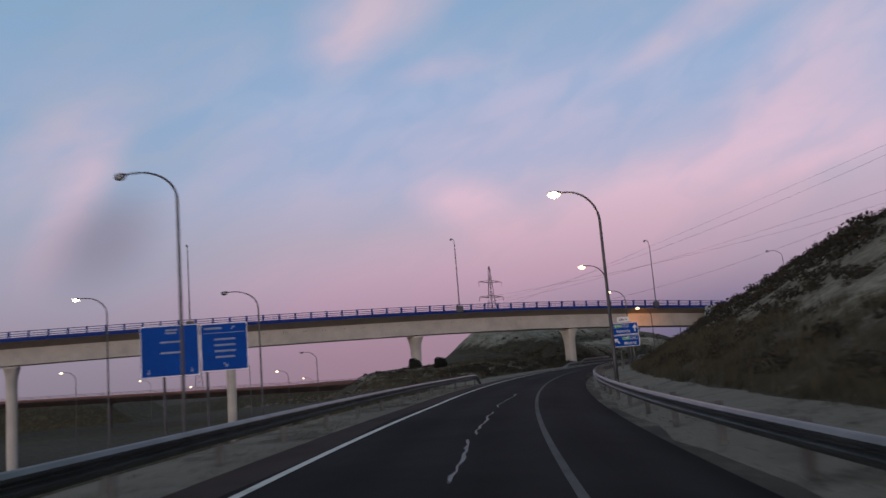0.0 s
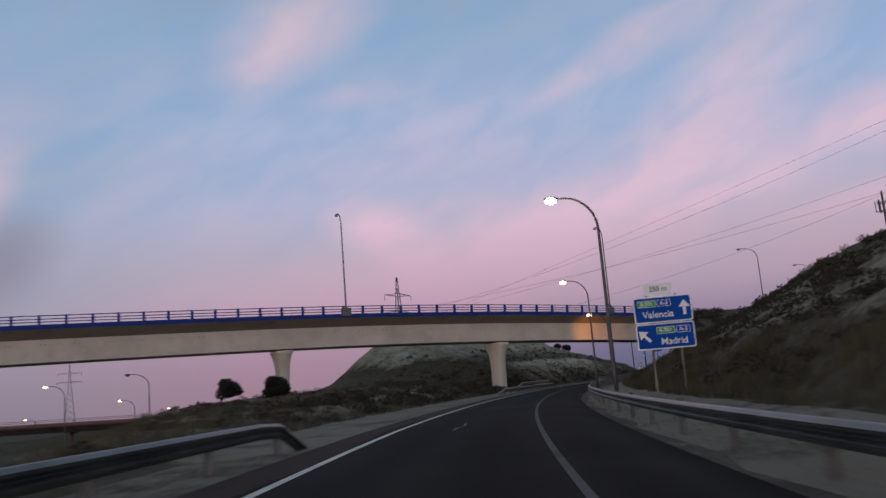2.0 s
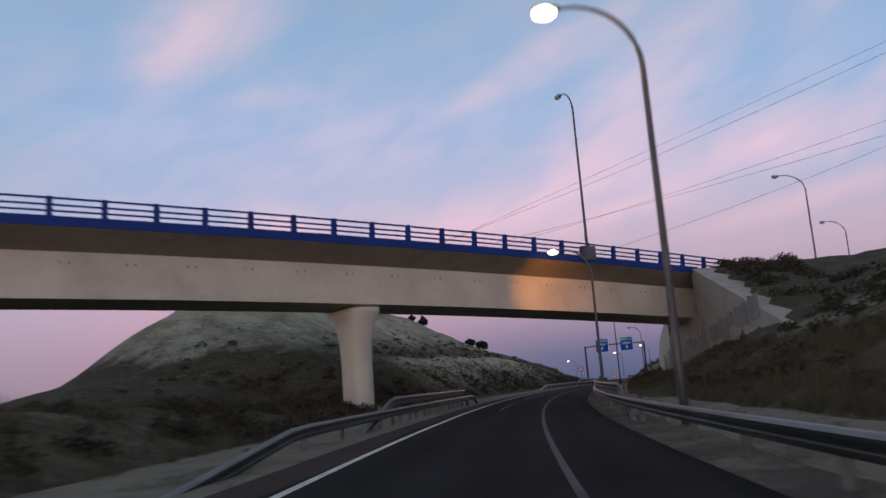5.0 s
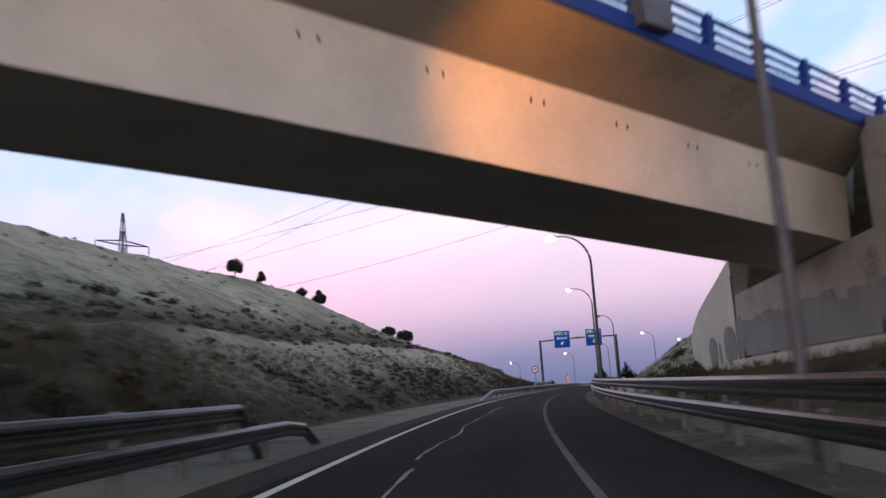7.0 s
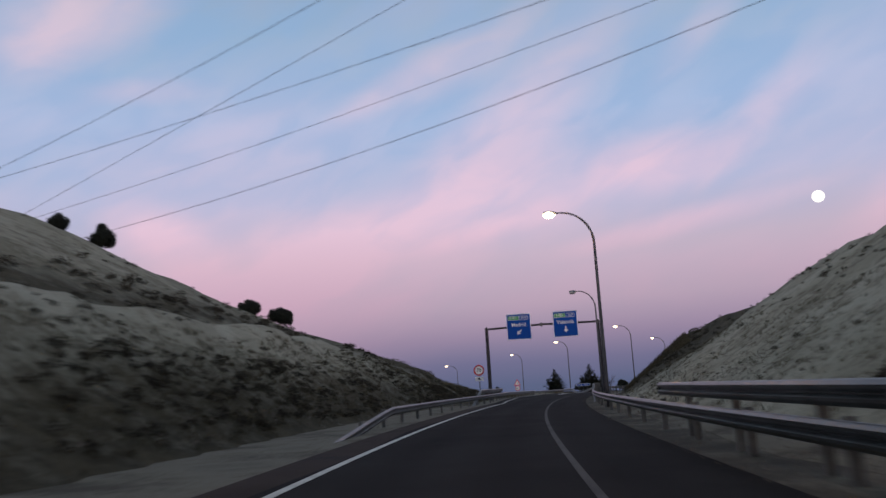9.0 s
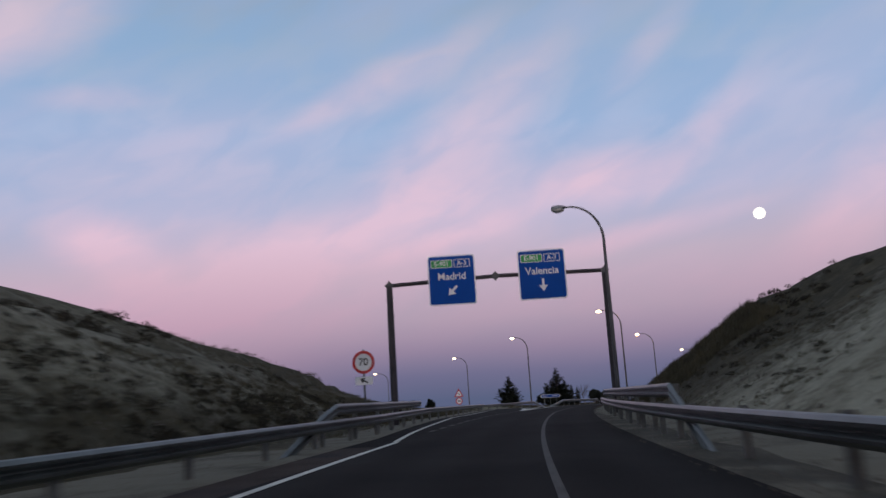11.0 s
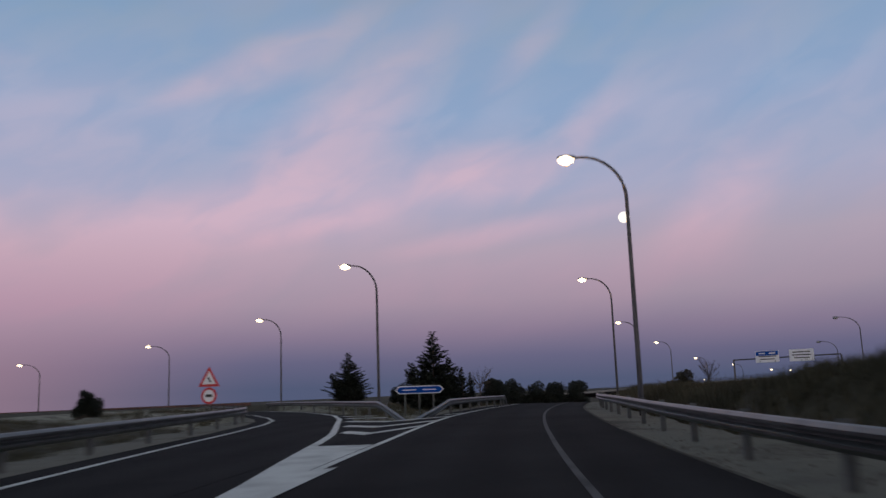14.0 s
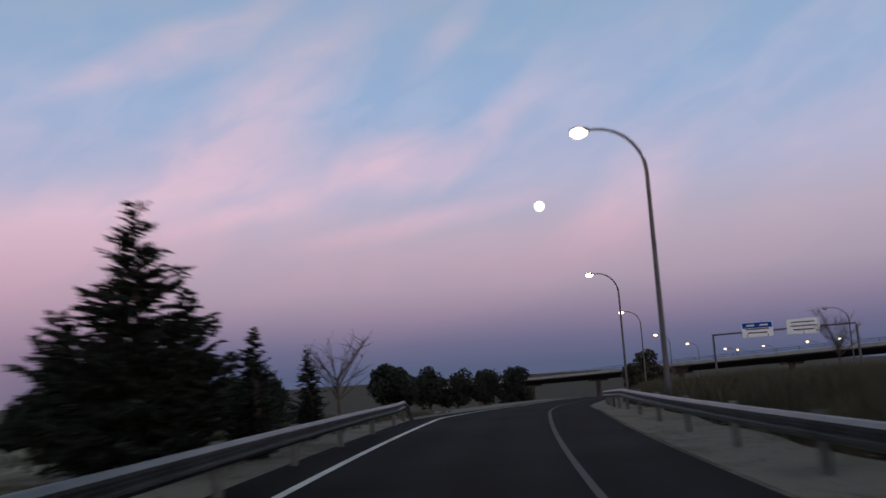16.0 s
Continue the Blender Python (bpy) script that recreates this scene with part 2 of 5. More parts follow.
CONC_DIRTY = mat("dirty_concrete", (0.36, 0.34, 0.31), 0.9, vary=0.25, scale=0.5, fine=7, bump=0.3, dark=(0.2, 0.19, 0.17), thresh=0.58)
GREYPAINT = mat("grey_overpaint", (0.215, 0.215, 0.21), 0.9, vary=0.15, scale=0.6, fine=10, bump=0.1)
BLUEPAINT = mat("blue_paint", (0.006, 0.03, 0.19), 0.6, spec=0.2, vary=0.2, scale=0.6, fine=14, bump=0.08)
SIGNBLUE = mat("sign_blue", (0.002, 0.062, 0.33), 0.6, vary=0.1, scale=0.8, fine=6, bump=0.0, spec=0.12)
SIGNWHITE = mat("sign_white", (0.78, 0.79, 0.80), 0.4, vary=0.06, scale=1.5, fine=10, bump=0.0)
# darker blue-grey print for the large valley sign's bars and arrows
SIGNDIM = mat("blue_grey_sign_print", (0.24, 0.30, 0.42), 0.5, vary=0.2, scale=1.5, fine=10, bump=0.0)
SIGNGREEN = mat("sign_green", (0.02, 0.32, 0.07), 0.4, vary=0.1, bump=0.0)
SIGNRED = mat("sign_red", (0.55, 0.02, 0.02), 0.4, vary=0.1, bump=0.0)
SIGNBLACK = mat("sign_black", (0.02, 0.02, 0.02), 0.5, vary=0.1, bump=0.0)
BARK = mat("bark", (0.09, 0.065, 0.05), 0.95, vary=0.35, scale=3, fine=18, bump=0.8)
NEEDLE = mat("conifer_needles", (0.016, 0.023, 0.014), 0.85, vary=0.4, scale=1.5, fine=9, bump=0.0, island=0.5)
PINE = mat("pine_foliage", (0.016, 0.021, 0.012), 0.85, vary=0.4, scale=1.5, fine=9, bump=0.0, island=0.5)
SCRUB = mat("scrub_leaves", (0.052, 0.045, 0.029), 0.95, vary=0.4, scale=0.4, fine=4, bump=0.0, island=0.6)
DRYGRASS = mat("dry_grass", (0.102, 0.09, 0.053), 0.95, vary=0.35, scale=0.3, fine=3, bump=0.0, island=0.5)
LAMPGLASS = emitter("lit_lamp_glass", (1.0, 0.76, 0.46), 4.6)
LAMPOFF = mat("lamp_glass_off", (0.25, 0.26, 0.27), 0.25, vary=0.1, bump=0.0)
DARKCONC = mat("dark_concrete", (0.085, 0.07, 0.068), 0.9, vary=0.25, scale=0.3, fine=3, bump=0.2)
# near-black concrete for the far overpass's deck
BLACKCONC = mat("near_black_concrete", (0.03, 0.028, 0.03), 0.9, vary=0.25, scale=0.3, fine=3, bump=0.2, spec=0.1)
RUSTRAIL = mat("reddish_rail_paint", (0.17, 0.07, 0.06), 0.7, vary=0.2, scale=1, fine=8, bump=0.1)
WIRE = mat("wire_metal", (0.06, 0.06, 0.07), 0.6, 0.6, vary=0.1, bump=0.0)

# ---- the road's line in plan: s along it, d to the right of the camera's lane, z over the asphalt ----
RC = (0.01497, -0.07681, 0.31226, 0.02992)
RX0, RY0 = -0.196, 1.214


def _heading(s):
    u = np.clip(s, 0, 325) / 100
    h = ((RC[0] * u + RC[1]) * u + RC[2]) * u + RC[3]
    s0, s1 = 0.0, 325.0
    k0 = RC[2] / 100
    k1 = (3 * RC[0] * 3.25 ** 2 + 2 * RC[1] * 3.25 + RC[2]) / 100
    h = h + np.where(s < s0, (s - s0) * k0, 0) + np.where(s > s1, (np.minimum(s, 440) - s1) * k1, 0)
    return h


S_ARR = np.arange(-160, 900, 0.5)
H_ARR = _heading(S_ARR)
X_ARR = np.concatenate(([0], np.cumsum(np.sin((H_ARR[1:] + H_ARR[:-1]) / 2)) * 0.5))
Y_ARR = np.concatenate(([0], np.cumsum(np.cos((H_ARR[1:] + H_ARR[:-1]) / 2)) * 0.5))
i0 = int(np.argmin(abs(S_ARR)))
X_ARR += RX0 - X_ARR[i0]
Y_ARR += RY0 - Y_ARR[i0]


def level(s):
    """Height of the asphalt."""
    return np.interp(s, [-160, 0, 270, 316, 350, 385, 425, 467, 560, 900], [-0.75, -0.75, -0.85, -1.15, -1.6, -3.0, -4.3, -6.3, -8.6, -9.5])


def dip(s, d):
    """How far the outer shoulder hangs below the lane, on the cutting's side."""
    return np.interp(s, [-160, 20, 80, 130, 165, 190, 210, 290, 310], [0.30, 0.30, 0.21, 0.24, 0.17, 0.10, 0.06, 0.03, 0.0]) * np.clip((d - 1.4) / 1.8, 0, 1) * np.clip((5.6 - d) / 1.6, 0, 1) - 0.16 * np.clip((d - 4.3) / 2.0, 0, 1) * np.clip((270 - s) / 60, 0, 1)


def W(s, d, z=0.0):
    z = z - dip(s, d)
    h = np.interp(s, S_ARR, H_ARR)
    return Vector((float(np.interp(s, S_ARR, X_ARR) + d * np.cos(h)), float(np.interp(s, S_ARR, Y_ARR) - d * np.sin(h)), float(level(s) + z)))


def yaw(s):
    """The turn about z that points local +y along the road."""
    return -math.degrees(float(np.interp(s, S_ARR, H_ARR)))


def plan(x, y):
    """s and d of world places, for arrays."""
    x, y = np.asarray(x, float).ravel(), np.asarray(y, float).ravel()
    s, d = np.empty_like(x), np.empty_like(x)
    xs, ys, hs, ss = X_ARR[::2], Y_ARR[::2], H_ARR[::2], S_ARR[::2]
    for a in range(0, len(x), 4000):
        q = slice(a, a + 4000)
        i = np.argmin((x[q, None] - xs) ** 2 + (y[q, None] - ys) ** 2, axis=1)
        dx, dy = x[q] - xs[i], y[q] - ys[i]
        s[q] = ss[i] + dx * np.sin(hs[i]) + dy * np.cos(hs[i])
        d[q] = dx * np.cos(hs[i]) - dy * np.sin(hs[i])
    return s, d


# ---- terrain ----
def smooth(e0, e1, x):
    t = np.clip((x - e0) / (e1 - e0), 0, 1)
    return t * t * (3 - 2 * t)


def wob(x, y, k):
    """Cheap smooth unevenness for arrays."""
    return np.sin(x * k + 1.3 * np.sin(y * k * 0.7)) * np.cos(y * k * 1.1 + 1.7 * np.sin(x * k * 0.6 + 2.0))


WALL_Y = np.linspace(-24, 28.5, 20)
WALL_S, WALL_D = plan(50.1 + WALL_Y * math.sin(radians(20)), 158.2 + WALL_Y * math.cos(radians(20)))


RAMP_S = [240, 252, 264, 273, 292, 303, 311, 317, 324, 332, 342, 352, 360]
RAMP_OUT = [3.05, 3.8, 4.7, 5.4, 7.0, 8.4, 9.6, 11.0, 13.8, 18, 25, 34, 42]
RAMP_IN = [0, 0, 0, 0, 0, 4.2, 5.4, 7.0, 9.6, 13.5, 19.8, 28, 36]


def on_ramp(s, f, slack=0.0):
    """True where the exit ramp's asphalt lies; f is the distance to the road's left."""
    return (s > 243) & (s < 356) & (f < np.interp(s, RAMP_S, RAMP_OUT) + 1.2 + slack) & (f > np.interp(s, RAMP_S, RAMP_IN) - 0.8 - slack)


def bench_height(s, crest):
    return np.minimum(np.interp(s, [150, 160, 168, 175, 190, 200, 215, 235, 250, 262, 275, 290], [1.0, 2.5, 4.3, 4.5, 4.6, 4.95, 5.15, 5.1, 4.2, 3.5, 2.3, 1.4]), crest * 0.75)


def crest_height(s):
    """The left hill's crest over the road."""
    return np.interp(s, CREST_S, CREST_Z)


CREST_S = [120, 150, 160, 168, 176, 183, 190, 207, 216, 224, 231, 238, 245, 253, 260, 268, 276, 286, 296, 310]
CREST_Z = [1.6, 2.2, 4.0, 8.8, 12.3, 12.9, 13.0, 13.0, 13.2, 12.8, 11.45, 10.2, 9.0, 8.0, 6.85, 5.15, 4.15, 3.4, 2.2, 0.6]


def terrain(s, d, x, y):
    base = level(s)
    w = 0.5 * wob(x, y, 0.35) + 0.3 * wob(x, y, 0.9) + 0.5 * wob(x + 40, y, 0.13)
    # right hand cutting
    top = np.interp(s, [-160, 0, 150, 166, 176, 245, 265, 278, 287, 300, 318, 340, 900], [9, 9.5, 9.5, 9.3, 8.8, 8.6, 7.3, 5.2, 3.3, 1.25, 0.25, 0.2, 0.2])
    foot = np.interp(s, [-160, 20, 60, 130, 180, 250, 300, 340, 900], [6.7, 6.7, 7.2, 6.8, 6.4, 6.2, 5.8, 5.8, 5.8])
    rise = (d - foot) * np.interp(s, [0, 50, 80, 110, 140, 166, 178, 236, 246, 256, 264, 274, 900], [0.57, 0.57, 0.55, 0.50, 0.46, 0.46, 0.64, 0.64, 0.60, 0.55, 0.60, 0.82, 0.6])
    rise = rise + 0.35 * w * smooth(0, 2.5, rise)
    right = np.minimum(np.maximum(rise, 0), top + 0.2 * w)
    # in front of and behind the abutment's long wall
    wd = np.interp(s, WALL_S, WALL_D)
    zone = (s > WALL_S[0]) & (s < WALL_S[-1])
    front = np.interp(s, [138, 146, 150, 158, 166, 178, 191, 198], [2.6, 3.0, 2.9, 2.2, 1.4, 1.0, 1.0, 3.0])
    behind = np.interp(s, [138, 143, 167, 182, 185, 193, 196], [3.0, 3.4, 8.9, 8.4, 6.2, 3.4, 3.4])
    fr = np.clip((d - foot) / (wd - 0.4 - foot), 0, 1.05) * front + 0.15 * w * smooth(8, 10, d)
    right = np.where(zone, np.where(d < wd + 0.85, fr, np.minimum(np.maximum(right, behind), top)), right)
    right = right - np.minimum(np.maximum(d - 14, 0) * 0.11, 6.5) * smooth(290, 330, s)
    # left hand: valley, mound, hill with a bench
    crest = crest_height(s)
    cd = np.interp(s, [150, 216, 231, 253, 268, 285, 310], [32, 30, 27.6, 24.6, 19, 17, 17])
    f = -d
    bench = bench_height(s, crest)
    lf = np.interp(s, [245, 275, 300], [8.0, 8.6, 12.0])
    t1, t2 = lf + 6.0, lf + 7.8
    lower = np.clip((f - lf) / (t1 - lf), 0, 1) * bench
    upper = np.clip((f - t2) / np.maximum(cd - t2, 1), 0, 1)
    hill = lower + upper ** 0.92 * (crest - bench) + 0.35 * w * smooth(lf, lf + 3, f) * smooth(0.5, 4, crest)
    hill = hill * (1 - smooth(34, 50, f))
    mound = smooth(7.8, 12, f) * np.interp(s, [40, 60, 85, 110, 126, 142, 166, 180, 300], [0.0, 0.05, 0.65, 1.5, 1.3, 0.45, 0.45, 1.6, 1.6]) + 0.25 * w * smooth(7, 12, f)
    # falling away towards the lower carriageways
    edge = np.interp(s, [-160, 30, 55, 75, 100, 140, 158, 200], [6.3, 6.6, 10, 17, 28, 42, 56, 66])
    drop = -np.minimum(np.maximum(f - edge, 0) * 0.42, 9.5)
    valley = np.where(s < 300, drop, 0)
    left = np.where(f > 6.2, np.where(s > 112, np.maximum(hill, mound * (1 - smooth(245, 275, s))), mound) + valley, 0)
    flat = np.where(s > 285, 0.12 * w * smooth(6, 14, f), 0)
    z = base + np.where(d > 0, right, left + flat)
    z = z - dip(s, d) - 0.10 * (d > 2.7) * (d < 6.3)
    z = z - 0.10 * (np.abs(d) < 3.6) - 0.04 - 0.16 * (1 - smooth(7.0, 8.6, f)) * (d < 0) * (s < 243) * (s > 58)
    z = np.where(on_ramp(s, f, 1.2) & (d < 0), base - 0.2, z)
    # the plain beyond lies far lower
    r = np.hypot(x - 60, y - 180)
    z = z - 105 * smooth(290, 1500, r) - 5.0 * smooth(180, 330, r) * (d < 0)
    # dark embankment behind the lower viaduct
    bank = np.interp(x, [-320, -150, -112, -104, -94], [2.0, 0.2, -2.5, -6.0, -30]) - 30 * (1 - smooth(252, 268, y)) - 30 * smooth(305, 335, y)
    return np.maximum(z, bank + 0.4 * w)


def fine_axis(lo, hi, step, far):
    mid = np.arange(lo, hi + step, step)
    out = []
    g, p = step, 0.0
    while p < far:
        g *= 1.22
        p += g
        out.append(p)
    out = np.array(out)
    return np.concatenate((lo - out[::-1], mid, hi + out))


def mesh_ob(name, verts, faces, material, parent=None, smooth_shade=False):
    me = bpy.data.meshes.new(name)
    me.from_pydata([tuple(v) for v in verts], [], [tuple(f) for f in faces])
    me.update()
    if smooth_shade:
        me.shade_smooth()
    if material:
        me.materials.append(material)
    ob = new(name, me)
    if parent:
        ob.parent = parent
    return ob


def part(name, bm, material, parent, label="", smooth_shade=False):
    """Links a bmesh as one mesh object under a thing or a part."""
    me = bpy.data.meshes.new(name)
    bm.to_mesh(me)
    bm.free()
    if smooth_shade:
        me.shade_smooth()
    me.materials.append(material)
    ob = new(name, me)
    ob.parent = parent
    if label:
        ob["label"] = label
    return ob


def empty(name, m, label, category, group="", kind=""):
    ob = new(name)
    ob.matrix_world = m
    ob.empty_display_size = 0.3
    return tagged(ob, label, category, group, kind)


def box(bm, size, at=(0, 0, 0), rot=(0, 0, 0), bevel=0.0):
    r = bmesh.ops.create_cube(bm, size=1.0, matrix=pose(*at, *rot) @ Matrix.Diagonal((*size, 1)))
    if bevel:
        ed = list({e for v in r["verts"] for e in v.link_edges})
        bmesh.ops.bevel(bm, geom=ed, offset=bevel, segments=2, affect="EDGES", profile=0.5)


def tube(bm, pts, radii, n=10, cap=True):
    """A round bar along points."""
    rings = []
    pts = [Vector(p) for p in pts]
    for i, p in enumerate(pts):
        t = (pts[min(i + 1, len(pts) - 1)] - pts[max(i - 1, 0)]).normalized()
        a = t.cross(Vector((0, 0, 1)) if abs(t.z) < 0.95 else Vector((0, 1, 0))).normalized()
        b = t.cross(a)
        r = radii[i] if isinstance(radii, (list, tuple)) else radii
        rings.append([bm.verts.new(p + (a * math.cos(k * 2 * math.pi / n) + b * math.sin(k * 2 * math.pi / n)) * r) for k in range(n)])
    for r0, r1 in zip(rings, rings[1:]):
        for k in range(n):
            bm.faces.new((r0[k], r0[(k + 1) % n], r1[(k + 1) % n], r1[k]))
    if cap:
        bm.faces.new(rings[0][::-1])
        bm.faces.new(rings[-1])


def prism(bm, outline, z0, z1):
    """Extrudes an outline of (x, z) along y from z0 to z1."""
    a = [bm.verts.new((x, z0, z)) for x, z in outline]
    b = [bm.verts.new((x, z1, z)) for x, z in outline]
    bm.faces.new(a)
    bm.faces.new(b[::-1])
    for i in range(len(a)):
        j = (i + 1) % len(a)
        bm.faces.new((a[j], a[i], b[i], b[j]))


gx = fine_axis(-75, 205, 1.25, 3600)
gy = fine_axis(-30, 400, 1.25, 3600)
GX, GY = np.meshgrid(gx, gy)
gs, gd = plan(GX, GY)
gz = terrain(gs, gd, GX.ravel(), GY.ravel())
nx, ny = len(gx), len(gy)
ii = (np.arange(ny - 1)[:, None] * nx + np.arange(nx - 1)[None, :]).ravel()
gfaces = np.stack((ii, ii + 1, ii + nx + 1, ii + nx), axis=1)
me = bpy.data.meshes.new("ground")
me.vertices.add(nx * ny)
me.vertices.foreach_set("co", np.stack((GX.ravel(), GY.ravel(), gz), axis=1).astype(np.float32).ravel())
me.loops.add(len(gfaces) * 4)
me.loops.foreach_set("vertex_index", gfaces.astype(np.int32).ravel())
me.polygons.add(len(gfaces))
me.polygons.foreach_set("loop_start", np.arange(0, len(gfaces) * 4, 4, dtype=np.int32))
me.update(calc_edges=True)
me.validate()
me.shade_smooth()


def soil_material():
    """Pale chalk and brown grassy soil, mixed by the soil_mix value of the sheet and broken up by noise."""
    m = bpy.data.materials.new("chalk_and_brown_soil")
    m.use_nodes = True
    nt = m.node_tree
    b = nt.nodes["Principled BSDF"]
    b.inputs["Roughness"].default_value = 0.95
    b.inputs["Specular IOR Level"].default_value = 0.15
    g = nt.nodes.new("ShaderNodeNewGeometry")
    at = nt.nodes.new("ShaderNodeAttribute")
    at.attribute_name = "soil_mix"
    ns = []
    for sc, det in ((0.11, 4.0), (0.55, 6.0), (2.6, 6.0), (11.0, 4.0)):
        n = nd(nt, "ShaderNodeTexNoise", Scale=sc, Detail=det, Roughness=0.62)
        nt.links.new(g.outputs["Position"], n.inputs["Vector"])
        ns.append(n.outputs[0])
    chalk = ramp(nt, ns[0], [(0.3, (0.255, 0.247, 0.18)), (0.5, (0.36, 0.35, 0.265)), (0.7, (0.45, 0.435, 0.34))])
    tuft = ramp(nt, math_node(nt, "ADD", math_node(nt, "MULTIPLY", ns[1], 0.5), math_node(nt, "MULTIPLY", ns[2], 0.5)), [(0.50, (0, 0, 0)), (0.64, (0.72,) * 3)])
    chalk = mix_rgb(nt, tuft, chalk, (0.17, 0.14, 0.095))
    brown = ramp(nt, ns[1], [(0.32, (0.034, 0.032, 0.021)), (0.5, (0.062, 0.056, 0.036)), (0.7, (0.105, 0.094, 0.06))])
    brown = mix_rgb(nt, ramp(nt, ns[2], [(0.56, (0, 0, 0)), (0.66, (0.7,) * 3)]), brown, (0.042, 0.04, 0.026))
    k = math_node(nt, "ADD", at.outputs["Fac"], math_node(nt, "MULTIPLY", math_node(nt, "SUBTRACT", math_node(nt, "ADD", math_node(nt, "MULTIPLY", ns[1], 0.6), math_node(nt, "MULTIPLY", ns[2], 0.4)), 0.5), 2.2), clamp=True)
    k = ramp(nt, k, [(0.1, (0, 0, 0)), (0.9, (1, 1, 1))])
    col = mix_rgb(nt, k, chalk, brown)
    col = mix_rgb(nt, 0.6, col, ramp(nt, ns[3], [(0.3, (0.45,) * 3), (0.7, (1, 1, 1))]), "MULTIPLY")
    nt.links.new(col, b.inputs["Base Color"])
    bp = nd(nt, "ShaderNodeBump", Strength=0.8, Distance=0.07)
    nt.links.new(math_node(nt, "ADD", ns[2], math_node(nt, "MULTIPLY", ns[3], 0.4)), bp.inputs["Height"])
    nt.links.new(bp.outputs[0], b.inputs["Normal"])
    return m


me.materials.append(soil_material())
zr = gz - level(gs)
wv = wob(GX.ravel(), GY.ravel(), 0.25)
mixr = np.interp(gs, [0, 100, 150, 188, 198, 245, 262], [0.72, 0.75, 0.95, 0.92, 0.12, 0.25, 1.05])
up = zr / np.maximum(bench_height(gs, crest_height(gs)), 0.8) + 0.05 * wv
hillmix = np.interp(up, [0.0, 0.3, 0.6, 0.97, 1.05, 1.3, 1.55, 2.2], [1.0, 0.8, 0.3, -0.25, 1.0, 0.75, 0.36, 0.15])
low = np.interp(gs, [40, 60, 105, 125, 165, 178, 228, 250, 275], [0.7, 0.42, 0.42, 1.0, 1.0, 0.0, 0.0, 0.7, 1.0])
cut = np.interp(zr + 0.9 * wv, [0.0, 2.0, 3.0, 6.0, 8.0], [1.0, 1.0, 0.62, 0.6, 0.95])
mixr = np.where(gs < 140, cut, mixr)
mixl = np.maximum(hillmix, np.where((zr < 5.5 + wv) | (gs > 220), low * 0.95, low * 0.35))
soil = np.where(gd > 0, mixr, np.where(gd < -50, 1.0, mixl))
soil = np.where((gs > 311) & (gs < 352) & (gd < -3) & (gd > -24), 0.4, soil)
att = me.attributes.new("soil_mix", "FLOAT", "POINT")
att.data.foreach_set("value", soil.astype(np.float32))
ground = tagged(new("ground", me), "dry chalky ground with scrub, cuttings and a terraced hill", "ground", kind="structure")


def ground_z(x, y):
    s, d = plan([x], [y])
    return float(terrain(s, d, np.array([x]), np.array([y]))[0])


# ---- road, verges and markings ----
def ribbon(name, s0, s1, dl, dr, z, material, label, category, step=2.0, thick=0.0, parent=None, inner=()):
    """A strip of road between two offsets, which may be functions of s; inner: offsets at which its surface may bend."""
    ss = np.arange(s0, s1 + 0.01, step)
    fl = dl if callable(dl) else (lambda s: dl)
    fr = dr if callable(dr) else (lambda s: dr)
    v, f, across = [], [], []
    for s in ss:
        row = [fl(s), *inner, fr(s)]
        v += [W(s, q, z) for q in row]
        across += row
        if thick:
            v += [W(s, row[0], z - thick), W(s, row[-1], z - thick)]
            across += [row[0], row[-1]]
    c = 2 + len(inner)
    k = c + 2 if thick else c
    for i in range(len(ss) - 1):
        o, p = i * k, (i + 1) * k
        f += [(o + j, o + j + 1, p + j + 1, p + j) for j in range(c - 1)]
        if thick:
            f += [(o + c, o, p, p + c), (o + c - 1, o + c + 1, p + c + 1, p + c - 1)]
    ob = mesh_ob(name, v, f, material, parent)
    if material == ASPHALT:
        att = ob.data.attributes.new("across", "FLOAT", "POINT")
        att.data.foreach_set("value", np.array(across, np.float32))
    if not parent:
        tagged(ob, label, category, kind="structure")
    return ob


def curve_of(pairs):
    xs, ys = [p[0] for p in pairs], [p[1] for p in pairs]
    return lambda s: float(np.interp(s, xs, ys))


LANE_L = curve_of([(-160, -3.2), (5, -3.25), (30, -2.85), (49, -3.0), (64, -3.12), (95, -2.95), (130, -2.78), (145, -2.8), (191, -3.08), (205, -3.1), (243, -3.05), (275, -3.0), (287, -2.92), (300, -2.78), (315, -2.85), (345, -2.75), (900, -2.75)])
RAMP_L = curve_of([(244, -3.12), (250, -3.65), (263, -4.6), (271, -5.3), (282, -5.95), (290, -6.75), (297.5, -7.7), (307.3, -8.95), (313.7, -10.1), (318, -11.3), (324, -13.8), (332, -18), (342, -25), (352, -34)])
RAMP_R = curve_of([(287, -2.92), (292, -3.35), (297.3, -4.0), (301.4, -4.5), (304.4, -4.95), (308.6, -5.85), (312, -6.65), (316, -7.6), (318, -8.15), (325, -10.4), (330, -12.7), (336.5, -16), (343, -20.5), (353, -29)])
road = ribbon("road", -140, 640, lambda s: LANE_L(s) - 1.15, 3.05, 0.0, ASPHALT, "dark worn asphalt slip road curving right", "road", thick=0.12, inner=(1.4,))
ribbon("exit_ramp_road", 243, 352, lambda s: min(RAMP_L(s) - 0.8, -4.2), lambda s: LANE_L(s) - 1.13 if s < 314 else RAMP_R(s) + 0.6, 0.004, ASPHALT, "dark asphalt exit ramp leaving the main lane", "road", step=1.0, thick=0.12)
